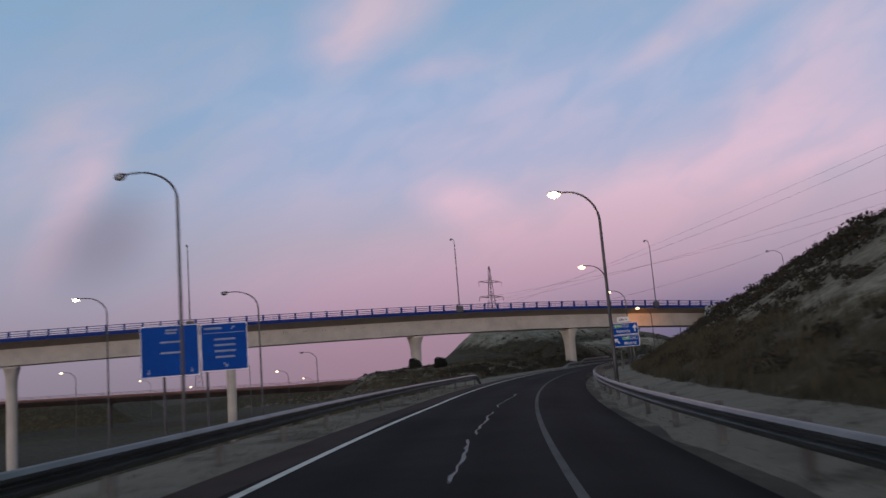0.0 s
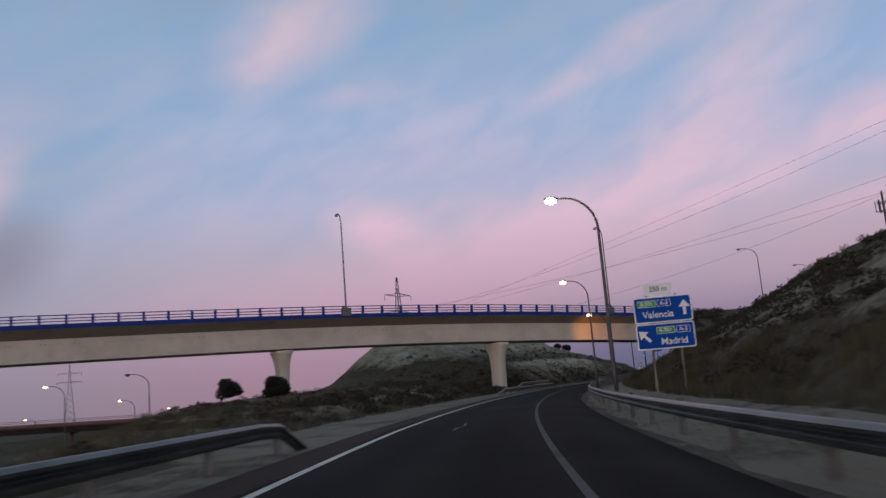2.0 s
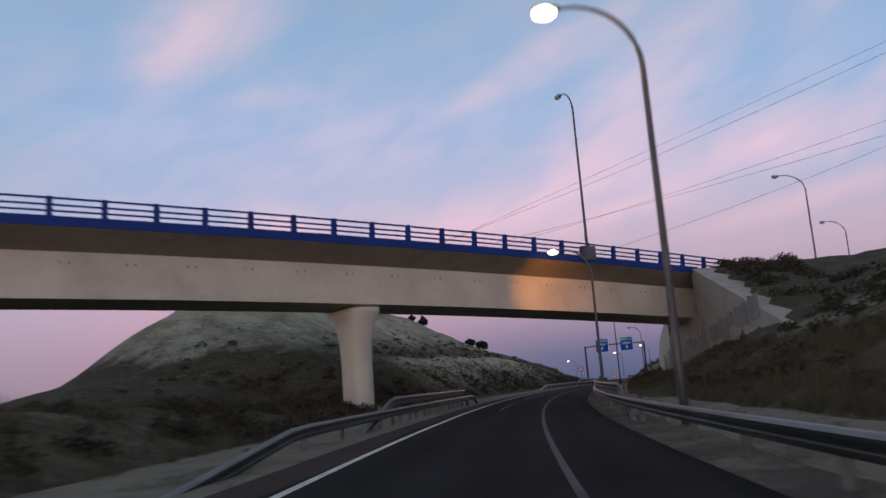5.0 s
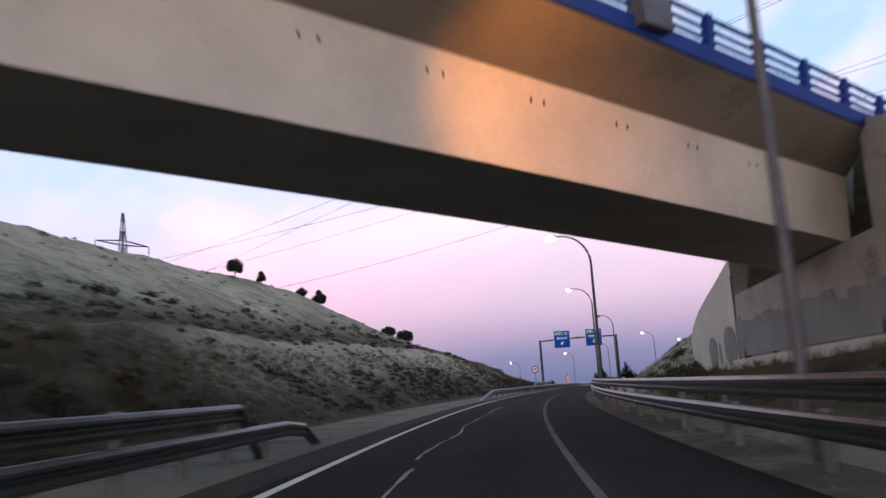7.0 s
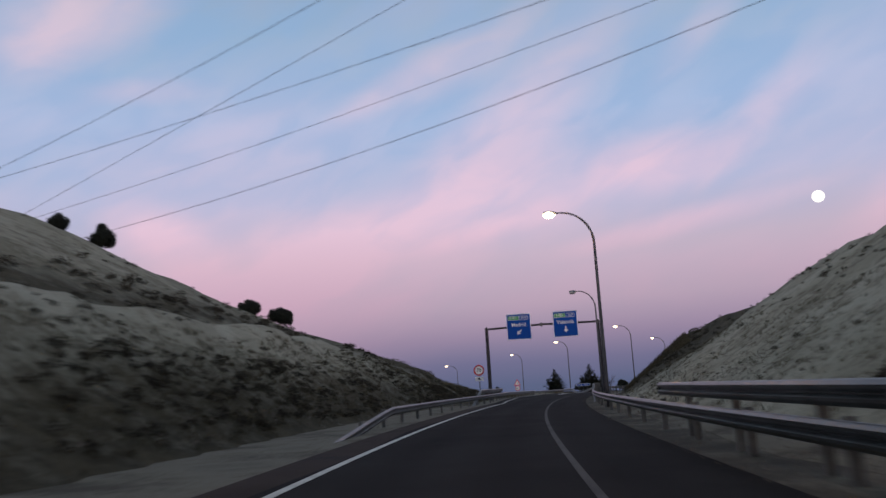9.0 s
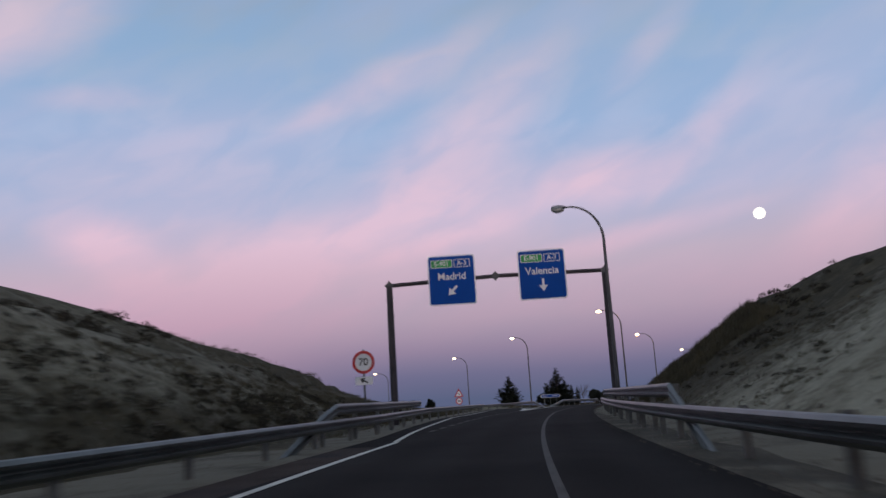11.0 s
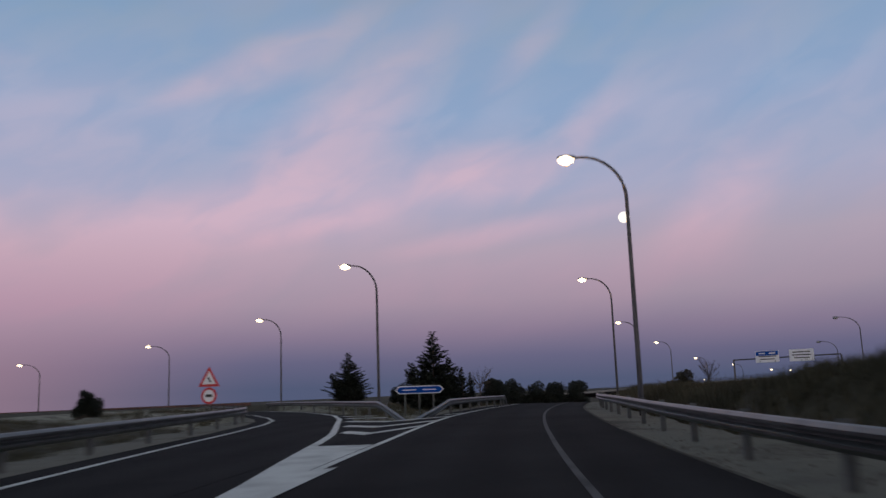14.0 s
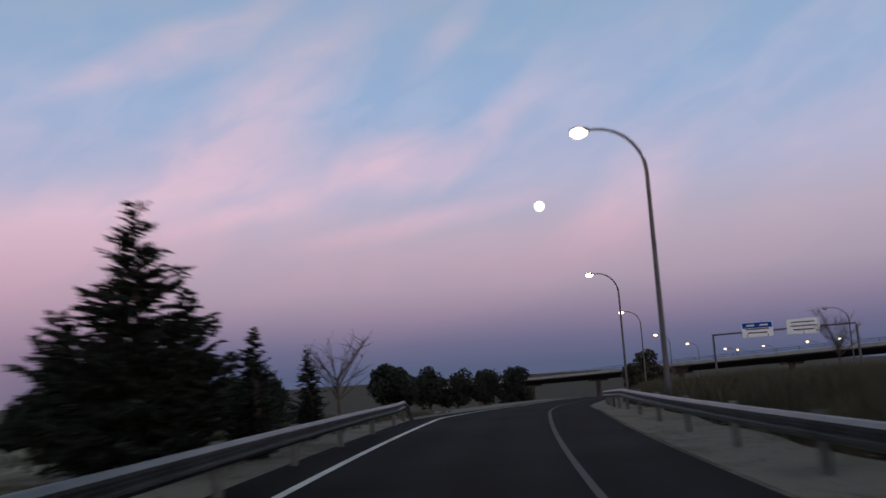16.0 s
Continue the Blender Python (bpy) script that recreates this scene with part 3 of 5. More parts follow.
ribbon("verge", -140, 244, lambda s: -6.6 if s < 60 else -8.3 + 0.2 * math.sin(s * 0.8) + 0.15 * math.sin(s * 2.1), lambda s: LANE_L(s) - 1.16, -0.03, GRAVEL, "pale gravel verge beside the asphalt", "verge", thick=0.25)
ribbon("verge", 244.01, 352.1, lambda s: RAMP_L(s) - 3.0, lambda s: RAMP_L(s) - 0.82, -0.03, GRAVEL, "pale gravel verge beside the exit ramp", "verge", thick=0.25)
ribbon("verge", 313, 640, lambda s: -8.0 if s > 330 else -3.7 - (s - 313) * 0.2, lambda s: LANE_L(s) - 1.16, -0.03, GRAVEL, "pale gravel verge beside the asphalt", "verge", thick=0.25)
SOIL_R = lambda s: float(np.interp(s, [95, 115, 250, 268], [3.45, 4.35, 4.2, 3.2])) + (0.13 * math.sin(s * 0.7) + 0.07 * math.sin(s * 1.9) if s < 262 else 0.0)
ribbon("verge", -140, 640, 3.06, SOIL_R, -0.03, VERGESOIL, "dark soil strip with pale patches beside the asphalt", "verge", thick=0.25)
ribbon("verge", -140, 640, lambda s: SOIL_R(s) + 0.01, lambda s: (6.3 if s < 140 else 5.6 if s < 300 else 5.2) + 0.15 * math.sin(s * 0.9), -0.03, GRAVEL, "patchy gravel strip behind the crash barrier", "verge", thick=0.3, inner=(4.75, 5.0))

ribbon("dusty_shoulder", -140, 243, lambda s: LANE_L(s) - 1.14, lambda s: LANE_L(s) - 0.25 - 0.12 * math.sin(s * 0.31), 0.004, DUST, "reddish dust on the asphalt's edge", "road")
# painted lines
ribbon("edge_line", -140, 245, lambda s: LANE_L(s) - 0.08, lambda s: LANE_L(s) + 0.08, 0.008, PAINT, "white solid edge line painted on asphalt", "road marking")
ribbon("edge_line", 244, 352, lambda s: RAMP_L(s) - 0.08, lambda s: RAMP_L(s) + 0.08, 0.013, PAINT, "white solid edge line along the exit ramp", "road marking", step=1.0)
LINE_R = curve_of([(-140, 0.88), (60, 0.88), (90, 0.85), (150, 0.80), (195, 0.9), (270, 0.86), (285, 0.98), (302, 1.15), (345, 1.28), (640, 1.3)])
ribbon("edge_line", -140, 640, lambda s: LINE_R(s) - 0.055, lambda s: LINE_R(s) + 0.055, 0.008, PAINT_WORN, "worn white solid edge line painted on asphalt", "road marking")
ribbon("lane_line", 287, 640, lambda s: LANE_L(s) - 0.08, lambda s: LANE_L(s) + 0.08, 0.013, PAINT, "white solid edge line painted on asphalt", "road marking")
ribbon("gore_line", 287, 353, lambda s: RAMP_R(s) - 0.11, lambda s: RAMP_R(s) + 0.11, 0.013, PAINT, "broad white line round the gore", "road marking", step=1.0)
for k in range(14):
    s0 = 250 + k * 2.6
    ribbon("dash", s0, s0 + 1.3, lambda s: LANE_L(s) - 0.09, lambda s: LANE_L(s) + 0.09, 0.013, PAINT_WORN, "short broad white dash of a lane divider", "road marking", step=0.65)
v, f = [W(287, -2.72, 0.014), W(294.2, -2.58, 0.014), W(293.6, -3.2, 0.014), W(290.5, -2.98, 0.014)], [(0, 1, 2, 3)]
tagged(mesh_ob("gore_marking", v, f, PAINT), "white painted tip of the gore area", "road marking", kind="structure")


def chevron(pts, wide):
    """A bent stripe along (s, d) points, wide along the road."""
    v = [W(a, b, 0.014) for a, b in pts] + [W(a + wide, b, 0.014) for a, b in pts]
    n = len(pts)
    f = [(i, i + 1, n + i + 1, n + i) for i in range(n - 1)]
    tagged(mesh_ob("gore_stripe", v, f, PAINT), "broad white bent stripe of the gore area", "road marking", group="gore stripes", kind="structure")


ribbon("gore_stripe", 289, 299.5, lambda s: min(RAMP_R(s) + 0.1, LANE_L(s) - 0.11), lambda s: LANE_L(s) - 0.1, 0.014, PAINT, "solid white wedge at the tip of the gore", "road marking", step=0.5)
for sl, wide in ((305.0, 1.2), (309.3, 1.1), (313.8, 0.9)):
    l, r = RAMP_R(sl) + 0.2, LANE_L(sl) - 0.1
    chevron([(sl, l), (sl - 1.3, l * 0.5 + r * 0.5), (sl + 2.6, r)], wide)
chevron([(318.1, -7.95), (317.5, -5.9)], 0.8)
chevron([(322.0, -9.2), (321.6, -7.4)], 0.8)
chevron([(319.6, -3.6), (321.6, -2.95)], 0.9)
# repaired cracks
rng = random.Random(7)
for s0, s1, dd in ((10, 16, (-0.5, -0.36)), (16.5, 24, (-0.36, -0.3)), (26, 36, (-0.3, -0.2)), (62, 66, (-1.3, -1.25)), (139, 152, (-1.3, -1.3)), (153, 181, (-1.45, -1.3))):
    ss = np.arange(s0, s1, 0.5)
    off, w = [], 0.0
    for q in ss:
        w = 0.85 * w + rng.uniform(-1, 1) * (0.07 if s0 < 100 else 0.03)
        off.append(dd[0] + (dd[1] - dd[0]) * (q - s0) / (s1 - s0) + w + 0.05 * math.sin(q * 0.6))
    wid = [0.010 + 0.028 * rng.random() for q in ss]
    v, f = [], []
    for q, o, g in zip(ss, off, wid):
        v += [W(q, o - g, 0.006), W(q, o + g, 0.006)]
    f = [(2 * i, 2 * i + 1, 2 * i + 3, 2 * i + 2) for i in range(len(ss) - 1)]
    tagged(mesh_ob("sealed_crack", v, f, SEAL), "pale winding sealed crack in the asphalt", "road crack", kind="structure")

# ---- crash barriers ----
WB = [(0.0, 0.0), (0.025, -0.004), (0.045, -0.016), (0.083, -0.062), (0.083, -0.098), (0.008, -0.142), (0.008, -0.168), (0.083, -0.212), (0.083, -0.248), (0.045, -0.294), (0.025, -0.306), (0.0, -0.31)]
POSTS = {}


def post_mesh(h):
    key = round(h, 2)
    if key not in POSTS:
        bm = bmesh.new()
        for a, b in (((0.006, 0.1, h), (-0.06, 0, h / 2)), ((0.006, 0.1, h), (0.06, 0, h / 2)), ((0.12, 0.006, h), (0, 0, h / 2))):
            box(bm, a, b)
        me = bpy.data.meshes.new("post")
        bm.to_mesh(me)
        bm.free()
        me.materials.append(POSTSTEEL)
        POSTS[key] = me
    return POSTS[key]


def barrier(s0, s1, dfun, top, label, side, slope_in=0.0, slope_out=0.0, step=4.0, base=-0.25):
    """A W-beam crash barrier along the road; side is +1 where the traffic passes on its left. slope: metres over which an end dips into the ground."""
    dfun = dfun if callable(dfun) else (lambda s, q=dfun: q)

    def height(s):
        h = top
        if slope_in and s < s0 + slope_in:
            h = top - (top + 0.02) * (1 - (s - s0) / slope_in)
        if slope_out and s > s1 - slope_out:
            h = top - (top + 0.02) * (1 - (s1 - s) / slope_out)
        return h

    thing = empty("crash_barrier", Matrix.Translation(W(s0, dfun(s0))), label, "crash barrier", group="crash barriers")
    inv = thing.matrix_world.inverted()
    s = s0
    while s < s1 - 0.1:
        e = min(s + step, s1)
        ss = np.linspace(s, e, 4)
        v, f = [], []
        for q in ss:
            for (o, z) in WB:
                v.append(inv @ W(q, dfun(q) - side * o, height(q) + z))
        n = len(WB)
        for i in range(3):
            for k in range(n - 1):
                a = i * n + k
                f.append((a, a + 1, a + n + 1, a + n) if side < 0 else (a, a + n, a + n + 1, a + 1))
        beam = mesh_ob("beam", v, f, GALV, thing)
        sol = beam.modifiers.new("thick", "SOLIDIFY")
        sol.thickness, sol.offset = 0.004, 0
        hh = height(s + 0.3)
        if hh > 0.3:
            p = new("post", post_mesh(round(hh - base, 1)))
            p.parent = thing
            p.matrix_basis = inv @ Matrix.Translation(W(s + 0.3, dfun(s + 0.3) + side * 0.16, base)) @ pose(0, 0, 0, 0, 0, yaw(s))
        s = e
    # rounded end plate
    for q, on in ((s0, not slope_in), (s1, not slope_out)):
        if on:
            bm = bmesh.new()
            tube(bm, [(0, 0, 0), (0, 0, -0.31)], 0.09, 12)
            ob = part("end_cap", bm, GALV, thing)
            ob.matrix_basis = inv @ Matrix.Translation(W(q, dfun(q) + side * 0.03, top))
    return thing


SINGLE = "galvanised steel W-beam crash barrier on posts beside the road"
TALL = "taller second galvanised crash barrier behind the first one"
RIGHT_B = curve_of([(-30, 3.62), (290, 3.62), (308, 3.95), (420, 3.9)])
barrier(-30, 420, RIGHT_B, 0.72, SINGLE, 1)
barrier(127, 202, 3.70, 1.17, TALL, 1, slope_in=4.5)
barrier(236, 266.5, 3.70, 1.17, TALL, 1, slope_in=4)
barrier(-30, 60.2, -4.72, 0.70, SINGLE, -1, slope_out=2.4)
barrier(112, 160, -4.8, 0.60, SINGLE, -1, slope_in=7, slope_out=1.6)
barrier(126, 155.8, -4.88, 1.02, TALL, -1, slope_in=6, slope_out=1.2)
barrier(203, 345, lambda s: -5.0 if s < 243 else min(-5.0, RAMP_L(s) - 1.3), 0.68, SINGLE, -1, slope_in=9)
barrier(240, 266, lambda s: -5.08 if s < 250 else min(-5.08, RAMP_L(s) - 1.38), 1.12, TALL, -1, slope_in=5)
NOSE_L = curve_of([(315.5, -4.6), (320, -6.6), (326, -9.3), (334, -13.2), (344, -19.8), (352, -26.5)])
NOSE_R = curve_of([(314.5, -4.2), (318, -3.75), (322, -3.5), (346, -3.6), (353, -4.3)])
barrier(314.5, 353, NOSE_R, 0.74, "galvanised crash barrier rising from the gore along the road", -1, slope_in=7, slope_out=3)
barrier(315.5, 352, NOSE_L, 0.74, "galvanised crash barrier along the inside of the exit ramp", 1, slope_in=5)

# ---- street lamps ----
def street_lamp_parts(thing, lit, h=10.3, reach=2.25):
    bm = bmesh.new()
    r, end = 1.75, math.radians(99)
    wide = (reach + 0.05) / (1 - math.cos(end))
    pts = [(0, 0, 0), (0, 0, 1.2), (0, 0, h - r + 0.02)]
    for k in range(1, 13):
        a = k / 12 * end
        pts.append((-wide * (1 - math.cos(a)), 0, h - r + 0.02 + r * math.sin(a)))
    tube(bm, pts, [0.105, 0.10, 0.07] + [0.068 - 0.0026 * k for k in range(12)], 12)
    box(bm, (0.36, 0.36, 0.03), (0, 0, 0.015))
    part("pole", bm, POLE, thing, smooth_shade=True)
    bm = bmesh.new()
    box(bm, (0.012, 0.12, 0.5), (-0.105, 0, 0.9), bevel=0.004)
    part("hatch", bm, POLE, thing)
    bm = bmesh.new()
    bmesh.ops.create_uvsphere(bm, u_segments=16, v_segments=10, radius=1.0, matrix=pose(-reach - 0.28, 0, h + 0.03, 0, 4, 0) @ Matrix.Diagonal((0.40, 0.15, 0.12, 1)))
    for v in bm.verts:
        if v.co.z < h - 0.02:
            v.co.z = h - 0.02
    head = part("head", bm, DARKSTEEL, thing, smooth_shade=True)
    bm = bmesh.new()
    bmesh.ops.create_uvsphere(bm, u_segments=14, v_segments=8, radius=1.0, matrix=pose(-reach - 0.34, 0, h - 0.05) @ Matrix.Diagonal((0.34, 0.2, 0.19, 1)))
    part("lens", bm, LAMPGLASS if lit else LAMPOFF, head, "glowing warm glass" if lit else "unlit glass", True)


def street_lamp(m, lit, label, h=10.3, reach=2.25):
    t = empty("street_lamp", m, label, "street lamp", group="street lamps")
    street_lamp_parts(t, lit, h, reach)
    return t


LIT = "tall galvanised street lamp with a curved arm, glowing warm"
OFF = "tall galvanised street lamp with a curved arm, unlit"
def roadside(s, d, z):
    """A lamp's place beside the road, its arm over the lane."""
    p = W(s, d)
    p.z = float(level(s)) + z
    return Matrix.Translation(p) @ pose(0, 0, 0, 0, 0, yaw(s))


lamp_on = street_lamp(roadside(43.1, 4.62, -0.26), True, LIT, reach=1.9)
for s, d, z in ((82.0, 4.67, -0.12), (120, 3.95, -0.04), (223.7, 4.0, -0.12), (312.4, 4.8, -0.35), (348.4, 5.32, -0.42), (388.4, 5.44, 0.05), (425.7, 5.06, 0.0), (467, 3.9, -0.1), (515.5, 4.4, -0.1)):
    copy_thing(lamp_on, roadside(s, d, z))
street_lamp(roadside(151.7, 4.06, -0.25), True, LIT, 9.4, 1.9)
street_lamp(roadside(187.9, 4.0, -0.2), True, LIT, 9.65, 1.9)
street_lamp(roadside(261.4, 4.19, -0.25), False, OFF, reach=1.75)
# lamps of the exit ramp
street_lamp(pose(120.97, 308.18, -1.75, 0, 0, -25), True, LIT, 9.85, 1.7)
copy_thing(lamp_on, pose(128.89, 342.87, -2.75, 0, 0, -15))
# the light that the near ones give
for s, d, z in ((43.1, 2.38, 9.75), (82.0, 2.43, 9.9), (120, 1.71, 9.95), (187.9, 1.76, 9.15), (223.7, 1.76, 9.9), (312.4, 2.56, 9.65), (348.4, 3.08, 9.6)):
    lp = bpy.data.lights.new("lamp_light", "POINT")
    lp.energy, lp.color, lp.shadow_soft_size = 170, (1.0, 0.43, 0.09), 0.2
    ob = new("lamp_light", lp)
    ob.matrix_world = roadside(s, d, z)

# ---- overpass ----
BO, BU, BN = Vector((1.98, 139.6, 0)), Vector((0.9331, 0.3596, 0)), Vector((-0.3596, 0.9331, 0))
BYAW = math.degrees(math.atan2(BU.y, BU.x))


def bz(a):
    """Height of the underside of the edge beam along the bridge."""
    return 9.62 - (0.00046 if a > -8 else 0.00018) * (a + 8) ** 2


bridge = empty("overpass", Matrix.Translation(BO) @ pose(0, 0, 0, 0, 0, BYAW), "pale concrete road overpass with blue edge beams on flared piers", "bridge")
A0, A1 = -190.0, 51.6


def sweep(name, outline, material, a0=A0, a1=A1, step=5.0, parent=bridge, label=""):
    aa = np.append(np.arange(a0, a1, step), a1)
    v, f = [], []
    n = len(outline)
    for a in aa:
        v += [(a + (0.871 * p + 0.6 if a == a1 == A1 else 0), p, bz(a + (0.871 * p if a == a1 == A1 else 0)) + z) for p, z in outline]
    for i in range(len(aa) - 1):
        for k in range(n):
            f.append((i * n + k, i * n + (k + 1) % n, (i + 1) * n + (k + 1) % n, (i + 1) * n + k))
    f += [tuple(range(n)), tuple(range((len(aa) - 1) * n, len(aa) * n))[::-1]]
    ob = mesh_ob(name, v, f, material, parent)
    if label:
        ob["label"] = label
    return ob


# the slab's colour is darkened to carry the underside's shade
sweep("deck_slab", [(0.12, 0.28), (0.12, -0.12), (1.95, -0.95), (7.65, -0.95), (12.4, -0.12), (12.4, 0.28)], CONC_SHADED)
sweep("girder", [(1.98, -0.94), (2.25, -3.3), (6.95, -3.3), (7.6, -0.94)], CONCRETE, label="long smooth beige concrete box girder")
for p in (0.0, 12.3):
    sweep("edge_beam", [(p, -0.08), (p, 0.42), (p + 0.25, 0.42), (p + 0.25, -0.08)], BLUEPAINT, label="blue painted edge beam")
for p in (0.12, 12.45):
    for zz in (0.68, 0.98, 1.32):
        w = 0.045 if zz < 1.2 else 0.06
        sweep("rail", [(p - w, zz - 0.045), (p + w, zz - 0.045), (p + w, zz + 0.045), (p - w, zz + 0.045)], BLUEPAINT, a1=A1 + 9 if p < 1 else A1)
bm = bmesh.new()
prism(bm, [(-0.02, 0.42), (0.30, 0.42), (0.16, 0.75), (0.2, 1.05), (0.06, 1.38), (-0.06, 1.38), (-0.05, 1.0)], -0.06, 0.06)
bmesh.ops.rotate(bm, verts=bm.verts, cent=(0, 0, 0), matrix=Matrix.Rotation(radians(90), 3, "Z"))
for v in bm.verts:
    v.co = Vector((-v.co.x * 2.2, v.co.y, v.co.z))
pme = bpy.data.meshes.new("rail_post")
bm.to_mesh(pme)
bm.free()
pme.materials.append(BLUEPAINT)
a = A0 + 1.2
while a < A1 + 10:
    for p in (0.0, 12.3):
        if (p == 0 and a < A1 + 9) or (p and a > -10):
            o = new("rail_post", pme)
            o.parent = bridge
            o.location = (a, p + 0.05, bz(a))
    a += 2.52


def pier(a, foot):
    bm = bmesh.new()
    top = bz(a) - 3.3
    prof = [(2.05, top - 0.14), (2.05, top - 0.4), (1.75, top - 0.8), (1.42, top - 1.5), (1.25, top - 2.4), (1.18, top - 3.6), (1.18, foot - 1.5)]
    rings = []
    for w, z in prof:
        th = 0.66 + 0.45 * (w - 1.18)
        ring = []
        for k in range(16):
            g = k / 16 * 2 * math.pi
            x, y = math.cos(g), math.sin(g)
            ring.append(bm.verts.new((a + th * math.copysign(abs(x) ** 0.45, x), 4.4 + w * math.copysign(abs(y) ** 0.45, y), z)))
        rings.append(ring)
    for r0, r1 in zip(rings, rings[1:]):
        for k in range(16):
            bm.faces.new((r0[k], r1[k], r1[(k + 1) % 16], r0[(k + 1) % 16]))
    bm.faces.new(rings[0])
    part("pier", bm, CONCRETE, bridge, "flared rounded concrete pier", True)
    for k in (-0.8, 0.8):
        bm = bmesh.new()
        box(bm, (0.5, 0.5, 0.14), (a, 4.4 + k, top + 0.0), bevel=0.01)
        part("bearing", bm, DARKSTEEL, bridge)


for a, ft in ((23.6, -1), (-6.4, -2), (-37.3, -10), (-68, -11), (-98.5, -11), (-129, -11), (-160, -11)):
    pier(a, ft)
# the deck widens where it meets the embankment
bm = bmesh.new()
rows_ = []
for a, p in ((50, 12.42), (56, 12.6), (61, 13.3), (66, 14.7), (72, 16.4)):
    rows_.append([bm.verts.new((a, q, bz(a) + z)) for q, z in ((p, -0.1), (p, 0.3), (9.0, 0.3), (9.0, -0.6))])
for r0, r1 in zip(rows_, rows_[1:]):
    for k in range(4):
        bm.faces.new((r0[k], r1[k], r1[(k + 1) % 4], r0[(k + 1) % 4]))
bm.faces.new(rows_[0])
bm.faces.new(rows_[-1][::-1])
bmesh.ops.recalc_face_normals(bm, faces=bm.faces)
part("deck_flare", bm, CONCRETE, bridge, "flared end of the deck slab")
for a in (0.5, 40.3, -43.5, -84):
    bm = bmesh.new()
    box(bm, (1.1, 0.55, 1.0), (a, -0.05, bz(a) + 0.6), bevel=0.03)
    part("lamp_plinth", bm, DARKSTEEL, bridge)
    t = street_lamp(Matrix.Translation(BO + BU * a - BN * 0.05 + Vector((0, 0, bz(a) + 0.9))) @ pose(0, 0, 0, 0, 0, BYAW - 90), False, "slim unlit street lamp standing on the overpass parapet", 12.0, 1.1)
# the lamp that stands under the overpass's edge throws its orange beam on the girder
lp = bpy.data.lights.new("lamp_light", "SPOT")
lp.energy, lp.color, lp.shadow_soft_size, lp.spot_size, lp.spot_blend = 2700, (1.0, 0.33, 0.045), 0.25, radians(60), 1.0
ob = new("lamp_light", lp)
ob.matrix_world = look(roadside(151.7, 1.82, 8.88).translation, BO + BU * 38.4 + BN * 2.2 + Vector((0, 0, 6.5)))
# abutment on the cutting side: one long wall beside the road, the deck lies on its shelf
abut = empty("abutment", Matrix.Translation(Vector((50.1, 158.2, 0))) @ pose(0, 0, 0, 0, 0, -20), "long stained concrete abutment wall with patches of grey overpaint", "abutment")


def wall_part(name, outline, x0, x1, material, label=""):
    """A wall with an outline of (y, z), between two depths x."""
    bm = bmesh.new()
    fr = [bm.verts.new((x0, y, z)) for y, z in outline]
    bk = [bm.verts.new((x1, y, z)) for y, z in outline]
    bm.faces.new(fr)
    bm.faces.new(bk[::-1])
    for i in range(len(outline)):
        j = (i + 1) % len(outline)
        bm.faces.new((fr[j], fr[i], bk[i], bk[j]))
    bmesh.ops.recalc_face_normals(bm, faces=bm.faces)
    return part(name, bm, material, abut, label)


wall_part("wing_wall", [(-24, -2.5), (-24, 2.2), (0, 8.25), (0.4, 8.25), (0.4, -2.5)], -0.05, 1.7, CONC_DIRTY, "sloping concrete wing wall")
wall_part("bearing_shelf", [(0.4, -2.5), (0.4, 4.62), (16.2, 4.05), (16.2, -2.5)], 0.0, 1.6, CONC_DIRTY, "stained concrete bearing shelf")
wall_part("back_wall", [(0.4, 4.0), (0.4, 8.2), (16.2, 7.2), (16.2, 3.5)], 1.6, 2.4, CONC_DIRTY)
wall_part("wing_wall", [(16.2, -2.5), (16.2, 6.0), (19.2, 5.08), (21.1, 4.55), (23.2, 3.88), (24.3, 3.4), (25.1, 2.9), (25.65, 2.35), (25.88, 1.9), (25.75, 1.4), (25.4, 1.0), (25.0, 0.7), (24.4, -2.5)], -0.08, 1.5, CONCRETE, "pale concrete wing wall with a rounded end")
# painted-over patches
def rough_patch(w, h, seed, n=30):
    """A ragged painted rectangle in the x-z plane, 8 mm thick."""
    r = random.Random(seed)
    out = []
    for k in range(n):
        g = k / n * 2 * math.pi
        c, q = math.cos(g), math.sin(g)
        m = max(abs(c), abs(q))
        out.append((c / m * w / 2 * r.uniform(0.9, 1.06), q / m * h / 2 * r.uniform(0.84, 1.1)))
    bm = bmesh.new()
    prism(bm, out, 0.0, 0.03)
    bmesh.ops.recalc_face_normals(bm, faces=bm.faces)
    return bm


def paint_band(y0, y1, low, high, seed, step=0.28):
    """A long overpainted strip along the wall, with a ragged upper edge."""
    r = random.Random(seed)
    n = int((y1 - y0) / step)
    top, k = [], 0.0
    for i in range(n + 1):
        if i % 4 == 0:
            k = r.uniform(-0.28, 0.24)
        top.append((y0 + (y1 - y0) * i / n, high + k + r.uniform(-0.05, 0.05)))
    bm = bmesh.new()
    prism(bm, [(y0, low(y0)), (y1, low(y1))] + top[::-1], 0.0, 0.03)
    bmesh.ops.recalc_face_normals(bm, faces=bm.faces)
    return bm


